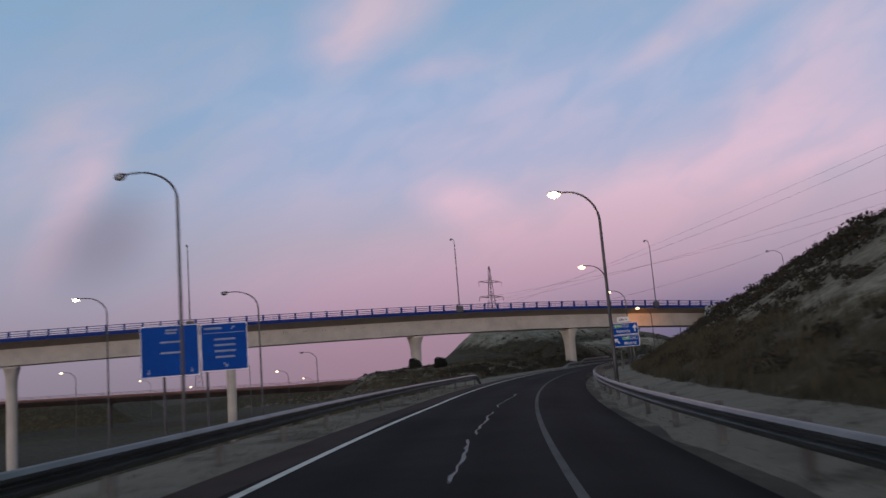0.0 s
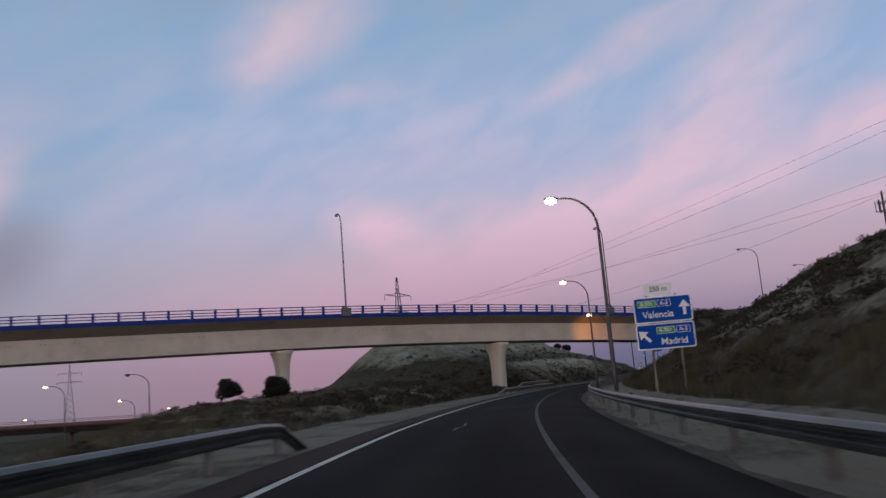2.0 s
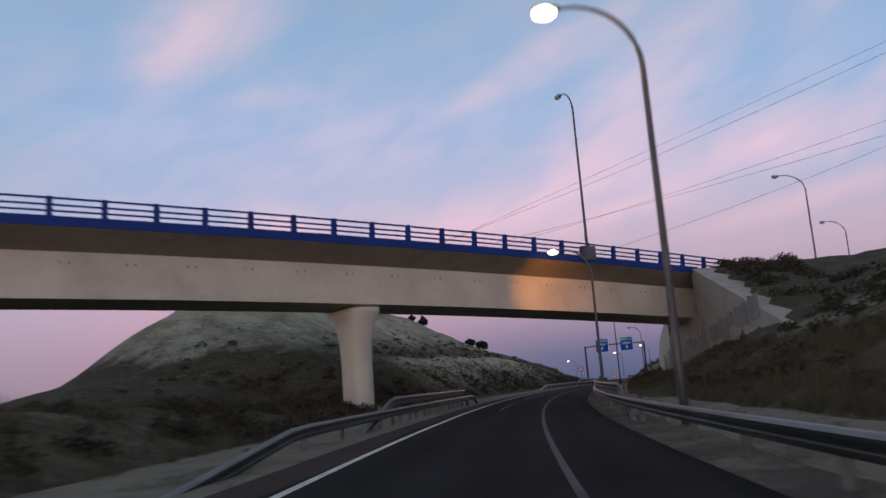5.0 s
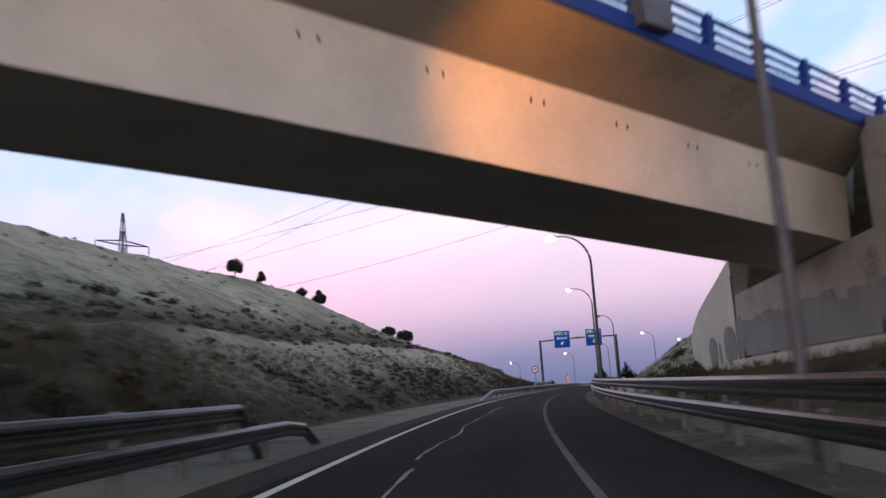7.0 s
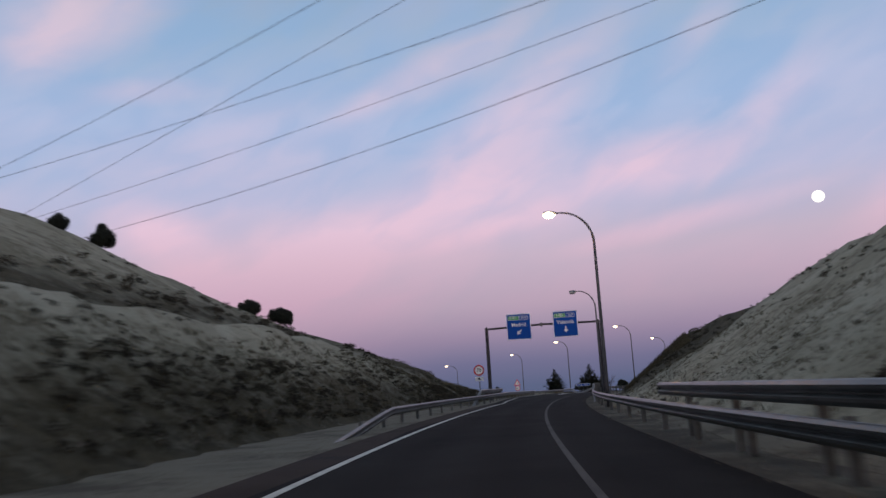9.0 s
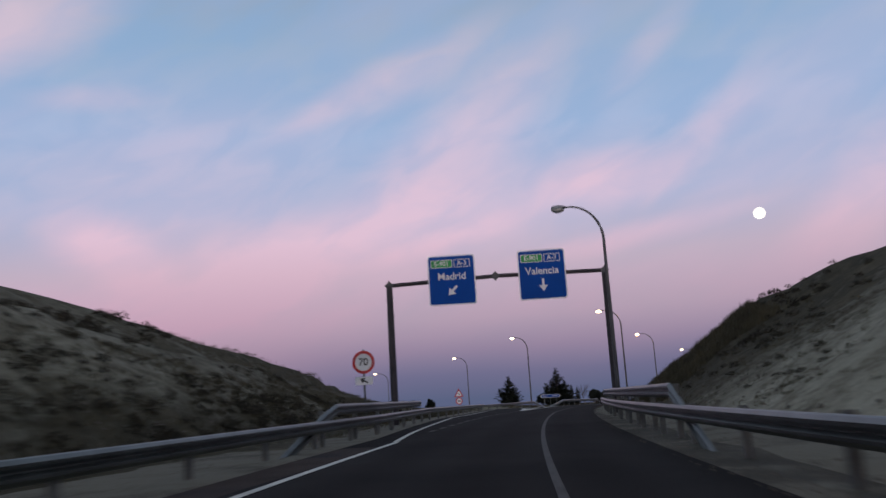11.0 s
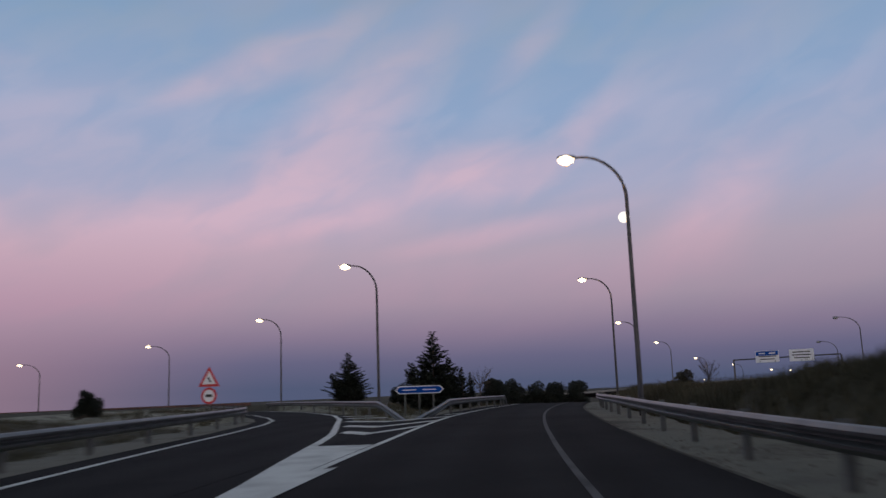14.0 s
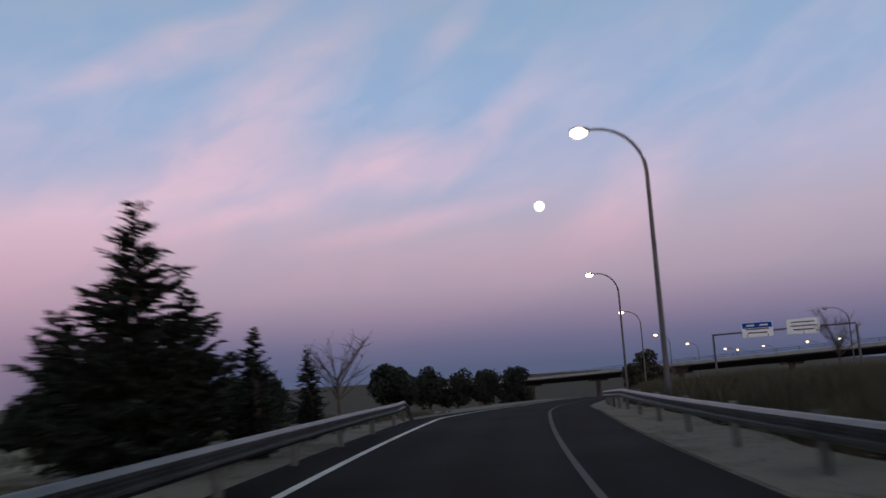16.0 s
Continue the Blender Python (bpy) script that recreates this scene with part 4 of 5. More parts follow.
ob = part("paint_patch", paint_band(-2.6, 16.1, lambda y: 1.2 - 0.02 * max(y, 0), 2.75, 5), GREYPAINT, abut, "long ragged strip of grey-green overpaint")
ob.matrix_basis = pose(-0.075, 0, 0, 0, 0, 90)
for y, z, w, h in ((-1.7, 2.7, 1.7, 1.5), (-5.2, 2.85, 2.6, 1.15), (-7.2, 2.9, 1.5, 1.0), (-9.2, 3.0, 3.0, 1.5), (-11.5, 3.45, 1.1, 0.9), (-14.4, 3.45, 3.4, 1.3), (-17.6, 3.7, 2.4, 1.4)):
    ob = part("paint_patch", rough_patch(w, h, int(y * 10 + 300)), GREYPAINT, abut, "ragged patch of grey overpaint")
    ob.matrix_basis = pose(-0.075, y, z, 0, 0, 90)
for y, z, w, h in ((20.9, 1.25, 1.5, 1.75), (19.5, 1.15, 0.35, 1.2), (17.5, 1.5, 2.1, 2.1)):
    bm = bmesh.new()
    rr = random.Random(int(y * 7))
    prism(bm, [(w / 2 * math.cos(k * math.pi / 13) * rr.uniform(0.94, 1.05), h / 2 * math.copysign(abs(math.sin(k * math.pi / 13)) ** 0.7, math.sin(k * math.pi / 13)) * rr.uniform(0.94, 1.05)) for k in range(26)], 0.0, 0.03)
    bmesh.ops.recalc_face_normals(bm, faces=bm.faces)
    ob = part("paint_patch", bm, GREYPAINT, abut, "rounded blot of grey overpaint")
    ob.matrix_basis = pose(-0.105, y, z, 0, 0, 90)
wall_part("footing", [(-1.5, -2.5), (-1.5, 1.12), (16.2, 0.72), (16.2, -2.5)], -0.45, 0.0, CONCRETE, "pale concrete footing ledge")
bm = bmesh.new()
box(bm, (0.05, 0.12, 7.6), (-0.085, 16.2, 1.3))
part("joint", bm, DARKSTEEL, abut, "dark open joint between two walls")
# drain slots in the girder's web
a = -57.8
while a < 50:
    for q in (0, 0.45):
        bm = bmesh.new()
        box(bm, (0.06, 0.03, 0.22), (a + q - 0.2, 2.045, bz(a) - 1.46), (-7, 0, 0), 0.005)
        part("drain_slot", bm, DARKSTEEL, bridge)
    a += 3.2

# ---- writing ----
def text_mesh(name, body, size, material, parent, m, align="CENTER"):
    cu = bpy.data.curves.new(name, "FONT")
    cu.body, cu.size, cu.align_x, cu.align_y, cu.extrude, cu.offset = body, size, align, "CENTER", 0.003, size * 0.012
    tmp = new("tmp", cu)
    bpy.context.view_layer.update()
    me = bpy.data.meshes.new_from_object(tmp.evaluated_get(bpy.context.evaluated_depsgraph_get()))
    bpy.data.objects.remove(tmp)
    me.materials.clear()
    me.materials.append(material)
    ob = new(name, me)
    ob.parent = parent
    ob.matrix_basis = m @ pose(0, 0, 0, 90, 0, 0)
    return ob


def round_rect(w, h, r, n=5):
    out = []
    for cx, cz, a0 in ((w / 2 - r, h / 2 - r, 0), (-w / 2 + r, h / 2 - r, 90), (-w / 2 + r, -h / 2 + r, 180), (w / 2 - r, -h / 2 + r, 270)):
        for k in range(n + 1):
            g = radians(a0 + 90 * k / n)
            out.append((cx + r * math.cos(g), cz + r * math.sin(g)))
    return out


def plate(name, w, h, r, material, parent, at, thick=0.03, label=""):
    bm = bmesh.new()
    prism(bm, round_rect(w, h, r), 0, thick)
    bmesh.ops.recalc_face_normals(bm, faces=bm.faces)
    ob = part(name, bm, material, parent, label)
    ob.location = at
    return ob


def panel(parent, w, h, at, border=0.06, face=None):
    """A sign panel seen from -y: white rim with a coloured face, and stiffening ribs behind."""
    p = plate("panel", w, h, min(0.16, h * 0.09), SIGNWHITE, parent, at, 0.04, "white-rimmed blue panel")
    plate("face", w - 2 * border, h - 2 * border, min(0.12, h * 0.07), face or SIGNBLUE, p, (0, -0.006, 0), 0.006)
    for z in (-h * 0.28, h * 0.28):
        bm = bmesh.new()
        box(bm, (w * 0.96, 0.06, 0.08), (0, 0.07, z), bevel=0.01)
        part("rib", bm, GALV, p)
    return p


def arrow(parent, at, size, turn, material=None):
    """An arrow in the x-z plane; turn in degrees, 0 points up."""
    bm = bmesh.new()
    pts = [(-0.09, -0.5), (0.09, -0.5), (0.09, 0.02), (0.36, 0.02), (0.0, 0.5), (-0.36, 0.02), (-0.09, 0.02)]
    g = radians(turn)
    pts = [((x * math.cos(g) - z * math.sin(g)) * size, (x * math.sin(g) + z * math.cos(g)) * size) for x, z in pts]
    a = [bm.verts.new((x, 0, z)) for x, z in pts]
    b = [bm.verts.new((x, 0.004, z)) for x, z in pts]
    bm.faces.new(a)
    bm.faces.new(b[::-1])
    for i in range(len(a)):
        j = (i + 1) % len(a)
        bm.faces.new((a[j], a[i], b[i], b[j]))
    bmesh.ops.recalc_face_normals(bm, faces=bm.faces)
    ob = part("arrow", bm, material or SIGNWHITE, parent, "white arrow")
    ob.location = at
    return ob


def bar(parent, w, h, at, material=None, name="bar"):
    bm = bmesh.new()
    box(bm, (w, 0.006, h))
    ob = part(name, bm, material or SIGNWHITE, parent)
    ob.location = at
    return ob


def route_tags(p, x, z, k=1.0):
    """The green European road tag and the blue national one."""
    plate("green_tag", 0.98 * k, 0.36 * k, 0.04, SIGNWHITE, p, (x - 0.42 * k, -0.012, z), 0.004, "green route tag")
    plate("green_face", 0.93 * k, 0.31 * k, 0.03, SIGNGREEN, p, (x - 0.42 * k, -0.016, z), 0.004)
    text_mesh("route_number", "E-901", 0.29 * k, SIGNWHITE, p, pose(x - 0.42 * k, -0.021, z))
    plate("blue_tag", 0.72 * k, 0.36 * k, 0.04, SIGNWHITE, p, (x + 0.5 * k, -0.012, z), 0.004, "blue route tag")
    plate("blue_face", 0.67 * k, 0.31 * k, 0.03, SIGNBLUE, p, (x + 0.5 * k, -0.016, z), 0.004)
    text_mesh("route_number", "A-3", 0.29 * k, SIGNWHITE, p, pose(x + 0.5 * k, -0.021, z))


# ---- sign gantry ----
gl, gr = Vector((78.55, 250.55, 0)), Vector((88.56, 245.53, 0))
gu = (gr - gl).normalized()
gw = (gr - gl).length
gyaw = math.degrees(math.atan2(gu.y, gu.x))
gantry = empty("sign_gantry", Matrix.Translation(Vector((gl.x, gl.y, -1.1))) @ pose(0, 0, 0, 0, 0, gyaw), "grey steel portal gantry carrying two blue direction signs over the road", "sign gantry")
for x in (0, gw):
    bm = bmesh.new()
    tube(bm, [(x, 0, 0), (x, 0, 3.5), (x, 0, 7.3)], [0.19, 0.18, 0.16], 14)
    box(bm, (0.7, 0.7, 0.06), (x, 0, 0.1), bevel=0.01)
    part("leg", bm, GANTRYSTEEL, gantry, smooth_shade=False)
bm = bmesh.new()
tube(bm, [(0, 0, 7.32), (gw / 2, 0, 7.5), (gw, 0, 7.45)], 0.105, 14)
part("cross_beam", bm, GANTRYSTEEL, gantry)
for x, z in ((0, 7.32), (gw * 0.495, 7.5), (gw, 7.45)):
    bm = bmesh.new()
    for k in (-0.1, 0.1):
        bmesh.ops.create_cube(bm, size=1.0, matrix=pose(x, k, z, 0, 45, 0) @ Matrix.Diagonal((0.34, 0.05, 0.34, 1)))
    part("coupling", bm, DARKSTEEL, gantry, "bolted flange coupling")
for x, body, turn, tilt in ((3.28, "Madrid", 135, 0), (7.95, "Valencia", 180, 0)):
    p = panel(gantry, 2.45, 2.6, (x, -0.22, 7.4))
    route_tags(p, -0.02, 0.86, 1.15)
    text_mesh("town_name", body, 0.52, SIGNWHITE, p, pose(0, -0.012, 0.18))
    arrow(p, (0.02, -0.012, -0.55), 0.66, turn)

# ---- the two-panel direction sign by the cutting ----
side_sign = empty("direction_sign", Matrix.Translation(Vector((15.38, 72.25, -0.95))) @ pose(0, 0, 0, 0, 0, -14), "two stacked blue direction signs with a small white distance plate", "road sign")
for x in (-0.55, 0.55):
    bm = bmesh.new()
    box(bm, (0.08, 0.08, 4.2), (x, 0.14, 2.1), bevel=0.008)
    part("post", bm, GALV, side_sign)
p = panel(side_sign, 2.22, 1.02, (0, 0, 3.62), 0.045)
route_tags(p, -0.3, 0.24, 0.72)
text_mesh("town_name", "Valencia", 0.36, SIGNWHITE, p, pose(-0.2, -0.012, -0.2))
arrow(p, (0.82, -0.012, 0.02), 0.6, 0)
p = panel(side_sign, 2.22, 1.0, (0, 0, 2.58), 0.045)
route_tags(p, 0.32, 0.22, 0.72)
text_mesh("town_name", "Madrid", 0.36, SIGNWHITE, p, pose(0.3, -0.012, -0.22))
arrow(p, (-0.8, -0.012, 0.03), 0.6, 45)
p = plate("distance_plate", 1.05, 0.46, 0.05, SIGNWHITE, side_sign, (-0.1, 0, 4.42), 0.03, "small white distance plate")
text_mesh("distance", "250 m", 0.27, SIGNBLACK, p, pose(0, -0.004, 0))

# ---- the large sign over the valley ----
a, b = Vector((-25.85, 69.78, 0)), Vector((-17.25, 71.51, 0))
c = (a + b) / 2
big_sign = empty("direction_sign", Matrix.Translation(Vector((c.x, c.y, -5.2))) @ pose(0, 0, 0, 0, 0, math.degrees(math.atan2(b.y - a.y, b.x - a.x))), "large double blue motorway sign on slim dark posts", "road sign")
p = panel(big_sign, 4.75, 4.3, (-2.05, 0, 9.0), 0.07)
for w, x, z in ((0.95, 0.15, 1.75), (0.9, 0.1, 1.5), (1.75, 0.1, 0.75), (1.85, 0.15, -0.15)):
    bar(p, w, 0.16, (x, -0.012, z), SIGNDIM)
for x in (-1.75, 1.75):
    arrow(p, (x, -0.012, -1.7), 0.45, 180, SIGNDIM)
p = panel(big_sign, 3.9, 4.05, (2.4, 0, 9.05), 0.07)
for w, x, z in ((1.4, -0.9, 1.6), (1.75, 0.05, 0.65), (1.75, 0.05, 0.15), (1.75, 0.05, -0.35), (1.6, 0.05, -0.85)):
    bar(p, w, 0.17, (x, -0.012, z), SIGNDIM)
bar(p, 3.5, 0.05, (0, -0.012, 1.2), SIGNDIM)
arrow(p, (0.75, -0.012, 1.6), 0.4, -45, SIGNDIM)
arrow(p, (0.1, -0.012, -1.55), 0.5, -135, SIGNDIM)
for x in (-2.6, 0.9):
    bm = bmesh.new()
    tube(bm, [(x, 0.2, -6.0), (x, 0.2, 10.9)], 0.11, 10)
    part("post", bm, DARKSTEEL, big_sign, "slim dark post")

# ---- small traffic signs ----
def disc_plate(name, r, material, parent, at, thick=0.012, n=28):
    bm = bmesh.new()
    prism(bm, [(r * math.cos(k / n * 2 * math.pi), r * math.sin(k / n * 2 * math.pi)) for k in range(n)], 0, thick)
    bmesh.ops.recalc_face_normals(bm, faces=bm.faces)
    ob = part(name, bm, material, parent)
    ob.location = at
    return ob


def sign_post(parent, h):
    bm = bmesh.new()
    box(bm, (0.08, 0.06, h), (0, 0.05, h / 2), bevel=0.006)
    part("post", bm, GALV, parent)


speed = empty("speed_limit_sign", Matrix.Translation(Vector((75.15, 245.4, -0.7))) @ pose(0, 0, 0, 0, 0, yaw(257)), "round red-rimmed speed limit sign with an arrow plate below", "road sign")
sign_post(speed, 3.3)
d = disc_plate("disc", 0.5, SIGNRED, speed, (0, 0, 2.75))
disc_plate("white_face", 0.375, SIGNWHITE, d, (0, -0.006, 0), 0.006)
text_mesh("speed_number", "70", 0.45, SIGNBLACK, d, pose(0, -0.011, 0))
p = plate("arrow_plate", 0.78, 0.35, 0.04, SIGNWHITE, speed, (0, 0, 1.95), 0.015, "white plate with a black arrow")
arrow(p, (0, -0.006, 0), 0.38, 60, SIGNBLACK)

warn = empty("warning_sign", Matrix.Translation(Vector((109.4, 306.7, -1.6))) @ pose(0, 0, 0, 0, 0, yaw(324)), "red-rimmed triangular warning sign over a round one", "road sign")
sign_post(warn, 3.2)
bm = bmesh.new()
prism(bm, [(-0.62, -0.45), (0.62, -0.45), (0.0, 0.65)], 0, 0.012)
bmesh.ops.recalc_face_normals(bm, faces=bm.faces)
t = part("triangle", bm, SIGNRED, warn)
t.location = (0, 0, 2.6)
bm = bmesh.new()
prism(bm, [(-0.40, -0.32), (0.40, -0.32), (0.0, 0.40)], 0, 0.006)
bmesh.ops.recalc_face_normals(bm, faces=bm.faces)
part("white_face", bm, SIGNWHITE, t).location = (0, -0.006, 0)
bar(t, 0.09, 0.3, (0.02, -0.01, -0.08), SIGNBLACK, "bend_mark").rotation_euler = (0, radians(-25), 0)
d = disc_plate("disc", 0.45, SIGNRED, warn, (0, 0, 1.65))
disc_plate("white_face", 0.33, SIGNWHITE, d, (0, -0.006, 0), 0.006)
bar(d, 0.38, 0.16, (0, -0.01, 0), SIGNBLACK, "number_bar")

# blue double arrow board in the gore
al, ar = Vector((115.5, 296.8, 0)), Vector((117.9, 296.2, 0))
board = empty("arrow_sign", Matrix.Translation(Vector(((al.x + ar.x) / 2, (al.y + ar.y) / 2, -1.35))) @ pose(0, 0, 0, 0, 0, math.degrees(math.atan2(ar.y - al.y, ar.x - al.x))), "blue two-way arrow board with illegible white lines on three posts", "road sign")
for x in (-0.75, 0.0, 0.75):
    bm = bmesh.new()
    box(bm, (0.09, 0.06, 1.6), (x, 0.07, 0.8), bevel=0.006)
    part("post", bm, GALV, board)
for name, k, m, y in (("rim", 1.0, SIGNWHITE, 0.0), ("face", 0.86, SIGNBLUE, -0.006)):
    bm = bmesh.new()
    h = 0.19 * (k if k == 1 else 0.8)
    prism(bm, [(-1.28 * (1 if k == 1 else 0.95), 0), (-1.08 * (1 if k == 1 else 0.97), -h), (1.08 * (1 if k == 1 else 0.97), -h), (1.28 * (1 if k == 1 else 0.95), 0), (1.08 * (1 if k == 1 else 0.97), h), (-1.08 * (1 if k == 1 else 0.97), h)], 0, 0.03 if k == 1 else 0.006)
    bmesh.ops.recalc_face_normals(bm, faces=bm.faces)
    part(name, bm, m, board).location = (0, y, 1.36)
for x in (-0.55, 0.5):
    bar(board, 0.7, 0.045, (x, -0.012, 1.36))

# ---- street lamps of the valley and beyond ----
VAL = "street lamp with a curved arm on the lower carriageways, lit"
for x, y, z, h, rz, lit in ((-12.9, 40.5, -3.2, 14.75, -19, False), (-17.6, 77.5, -6, 15.25, -13, False), (-32.3, 78.6, -7, 16.9, -15, True), (-25.6, 160, -7, 12.6, 5, False), (-76, 168, -8, 13.6, 5, True), (-43, 178, -7.5, 13, 5, True),
                            (-84, 232, -8, 11.6, 5, True), (-42, 215, -8, 11, 5, True), (-46, 276, -8, 8.8, 5, True), (-84, 277, -8, 8.8, 5, True), (126.9, 377.3, -2.6, 9.3, -5, True), (114.1, 402, -4.0, 9.3, -5, True),
                            (330.1, 444.7, -11, 9.7, -60, True), (307.7, 403.1, -8.5, 9.6, -60, True), (349.2, 424.2, -10, 10.8, -60, True), (336.5, 408.7, -8, 9.4, -60, True), (305.1, 380.5, -8, 9.5, -60, True), (308.1, 374.5, -8, 9.7, -60, True), (201.1, 320.3, -4.5, 11.7, -50, False), (229.5, 340.3, -6, 11.2, -50, False), (71.9, 171.7, 7.9, 11.6, -20, False), (94.2, 193.7, 7.4, 11.4, -20, False)):
    deep = 3.5 if x < 0 else 0.0
    street_lamp(pose(x, y, z - deep, 0, 0, rz), lit, VAL if lit else "street lamp with a curved arm rising from lower ground, unlit", h + deep, 3.1 if y < 100 else 2.5)

# ---- trees ----
def leaf_cloud(centres, radii, per, size, rnd, squash=1.0):
    """Small leaf quads scattered in balls, as vertex and face lists."""
    v, f = [], []
    for c, r in zip(centres, radii):
        for _ in range(per):
            while True:
                q = Vector((rnd.uniform(-1, 1), rnd.uniform(-1, 1), rnd.uniform(-1, 1)))
                if 0.25 < q.length < 1:
                    break
            p = Vector(c) + Vector((q.x * r, q.y * r, q.z * r * squash))
            a = Vector((rnd.gauss(0, 1), rnd.gauss(0, 1), rnd.gauss(0, 1))).normalized()
            b = a.orthogonal().normalized()
            s = size * rnd.uniform(0.6, 1.3)
            i = len(v)
            v += [p - a * s - b * s * 0.3, p + a * s * 0.2 - b * s * 0.6, p + a * s + b * s * 0.2, p - a * s * 0.1 + b * s * 0.6]
            f.append((i, i + 1, i + 2, i + 3))
    return v, f


def conifer(at, h, width, seed, label):
    """A shaggy cypress-like conifer with drooping sprays."""
    rnd = random.Random(seed)
    t = empty("conifer_tree", Matrix.Translation(at), label, "tree")
    bm = bmesh.new()
    tube(bm, [(0, 0, -0.3), (0.03, 0, h * 0.4), (0, 0.02, h * 0.97)], [0.16, 0.09, 0.015], 8)
    part("trunk", bm, BARK, t)
    v, f = [], []
    leaders = [(0, 0, h)] + [(rnd.uniform(-0.33, 0.33) * width, rnd.uniform(-0.33, 0.33) * width, h * rnd.uniform(0.42, 0.68)) for _ in range(8 if h > 3.5 else 3)]
    for lx, ly, lh in leaders:
        n = int(190 * lh / h)
        wid = width * (0.5 if lh == h else 0.32)
        for k in range(n):
            z = lh * (0.06 + 0.94 * k / n)
            u = 1 - z / lh
            reach = wid * (0.07 + 0.95 * u ** 1.05) * rnd.choice((0.5, 0.75, 0.9, 1.0, 1.1))
            az, lift = rnd.uniform(0, 2 * math.pi), rnd.uniform(0.1, 0.7)
            out = Vector((math.cos(az), math.sin(az), 0))
            side = Vector((-out.y, out.x, 0))
            base = Vector((lx * z / lh, ly * z / lh, z))
            m = max(4, int(reach / 0.10))
            for j in range(m):
                q = (j + 1) / m
                p = base + out * reach * q + Vector((0, 0, reach * (lift * q - 0.12 * q * q)))
                for w in (-1, 0, 1):
                    s = 0.21 * min(1.0, max(0.5, h / 5)) * (1.1 - 0.4 * q) * (0.45 + 0.55 * min(1.0, u * 3)) * rnd.uniform(0.7, 1.3)
                    d = (out * 0.7 + side * w * 0.8 + Vector((0, 0, rnd.uniform(-0.3, 0.6)))).normalized()
                    e = d.cross(Vector((rnd.gauss(0, 1), rnd.gauss(0, 1), rnd.gauss(0, 1)))).normalized()
                    i = len(v)
                    v += [p - e * s * 0.3, p + d * s * 1.3, p + e * s * 0.3]
                    f.append((i, i + 1, i + 2))
    ob = mesh_ob("crown", v, f, NEEDLE, t)
    return t


def round_tree(at, h, width, seed, label, trunk=0.35, lean=0.0, name="pine_tree", squash=0.8, mat_leaf=None):
    """A dense rounded crown of clumps on a forked trunk."""
    rnd = random.Random(seed)
    t = empty(name, Matrix.Translation(at), label, "tree")
    th = h * trunk
    bm = bmesh.new()
    top = Vector((lean * h * 0.3, 0, th))
    tube(bm, [(0, 0, -0.25), (lean * th * 0.3, 0, th * 0.6), top], [0.035 * h, 0.028 * h, 0.02 * h], 8)
    cs, rs = [], []
    for k in range(17):
        g, u = rnd.uniform(0, 2 * math.pi), rnd.random() ** 0.5
        c = Vector((math.cos(g) * u * width * 0.36 + lean * h * 0.45, math.sin(g) * u * width * 0.36, th + (h - th) * (0.14 + 0.70 * rnd.random() * (1 - 0.55 * u * u))))
        cs.append(c)
        rs.append(width * rnd.uniform(0.17, 0.27))
        if k < 6:
            tube(bm, [top, (top + c) / 2 + Vector((0, 0, -0.04 * h)), c], [0.016 * h, 0.01 * h, 0.004 * h], 6)
    part("trunk", bm, BARK, t)
    v, f = leaf_cloud(cs, rs, 330, 0.04 * width, rnd, squash)
    mesh_ob("crown", v, f, mat_leaf or PINE, t)
    return t


def bare_tree(at, h, seed, label, spread=0.5):
    rnd = random.Random(seed)
    t = empty("bare_tree", Matrix.Translation(at), label, "tree")
    bm = bmesh.new()
    tube(bm, [(0, 0, -0.2), (0.02, 0, h * 0.3), (0, 0.03, h * 0.5)], [0.05, 0.04, 0.03], 7)
    part("trunk", bm, BARK, t)
    for k in range(22):
        bm = bmesh.new()
        g = rnd.uniform(0, 2 * math.pi)
        o = Vector((0, 0, h * rnd.uniform(0.3, 0.52)))
        e = o + Vector((math.cos(g) * h * spread * rnd.uniform(0.4, 0.8), math.sin(g) * h * spread * rnd.uniform(0.4, 0.8), h * rnd.uniform(0.2, 0.5)))
        tube(bm, [o, (o + e) / 2 + Vector((0, 0, 0.03)), e], [0.018, 0.012, 0.005], 5)
        for _ in range(7):
            q = o.lerp(e, rnd.uniform(0.4, 0.95))
            w = q + Vector((rnd.gauss(0, 0.12), rnd.gauss(0, 0.12), rnd.uniform(0.05, 0.22))) * h * 0.5
            tube(bm, [q, w], [0.008, 0.003], 4)
        part("branch", bm, BARK, t)
    return t


def lvl(x, y):
    return ground_z(x, y)


CON = "dark shaggy conifer with drooping branches in the gore"
for x, y, h, w, sd_ in ((124.6, 307.2, 5.25, 4.8, 1), (133.4, 336.2, 5.2, 5.4, 2), (127.4, 308.0, 2.9, 1.9, 3), (131.1, 312.1, 2.6, 1.5, 4)):
    conifer(Vector((x, y, lvl(x, y) - 0.1)), h, w, sd_, CON)
for x, y, h, w in ((123.6, 309.6, 2.2, 2.0), (132.3, 318.2, 2.3, 3.0), (143.4, 325.4, 3.6, 2.8)):
    round_tree(Vector((x, y, lvl(x, y) - 0.1)), h, w, int(x), "dense dark rounded shrub tree beside the road", 0.16)
for x, y, h, w in ((183.6, 378.5, 0.6, 4.0), (186.9, 376.6, 0.9, 4.4), (189.9, 374.5, 0.8, 4.3), (193.0, 372.4, 0.6, 3.9), (196.2, 370.1, 1.2, 4.4)):
    round_tree(Vector((x, y, lvl(x, y) - 0.2)), h - lvl(x, y) + 0.6, w * 1.12, int(x), "dark rounded stone pine in a distant row", 0.1, squash=1.0)
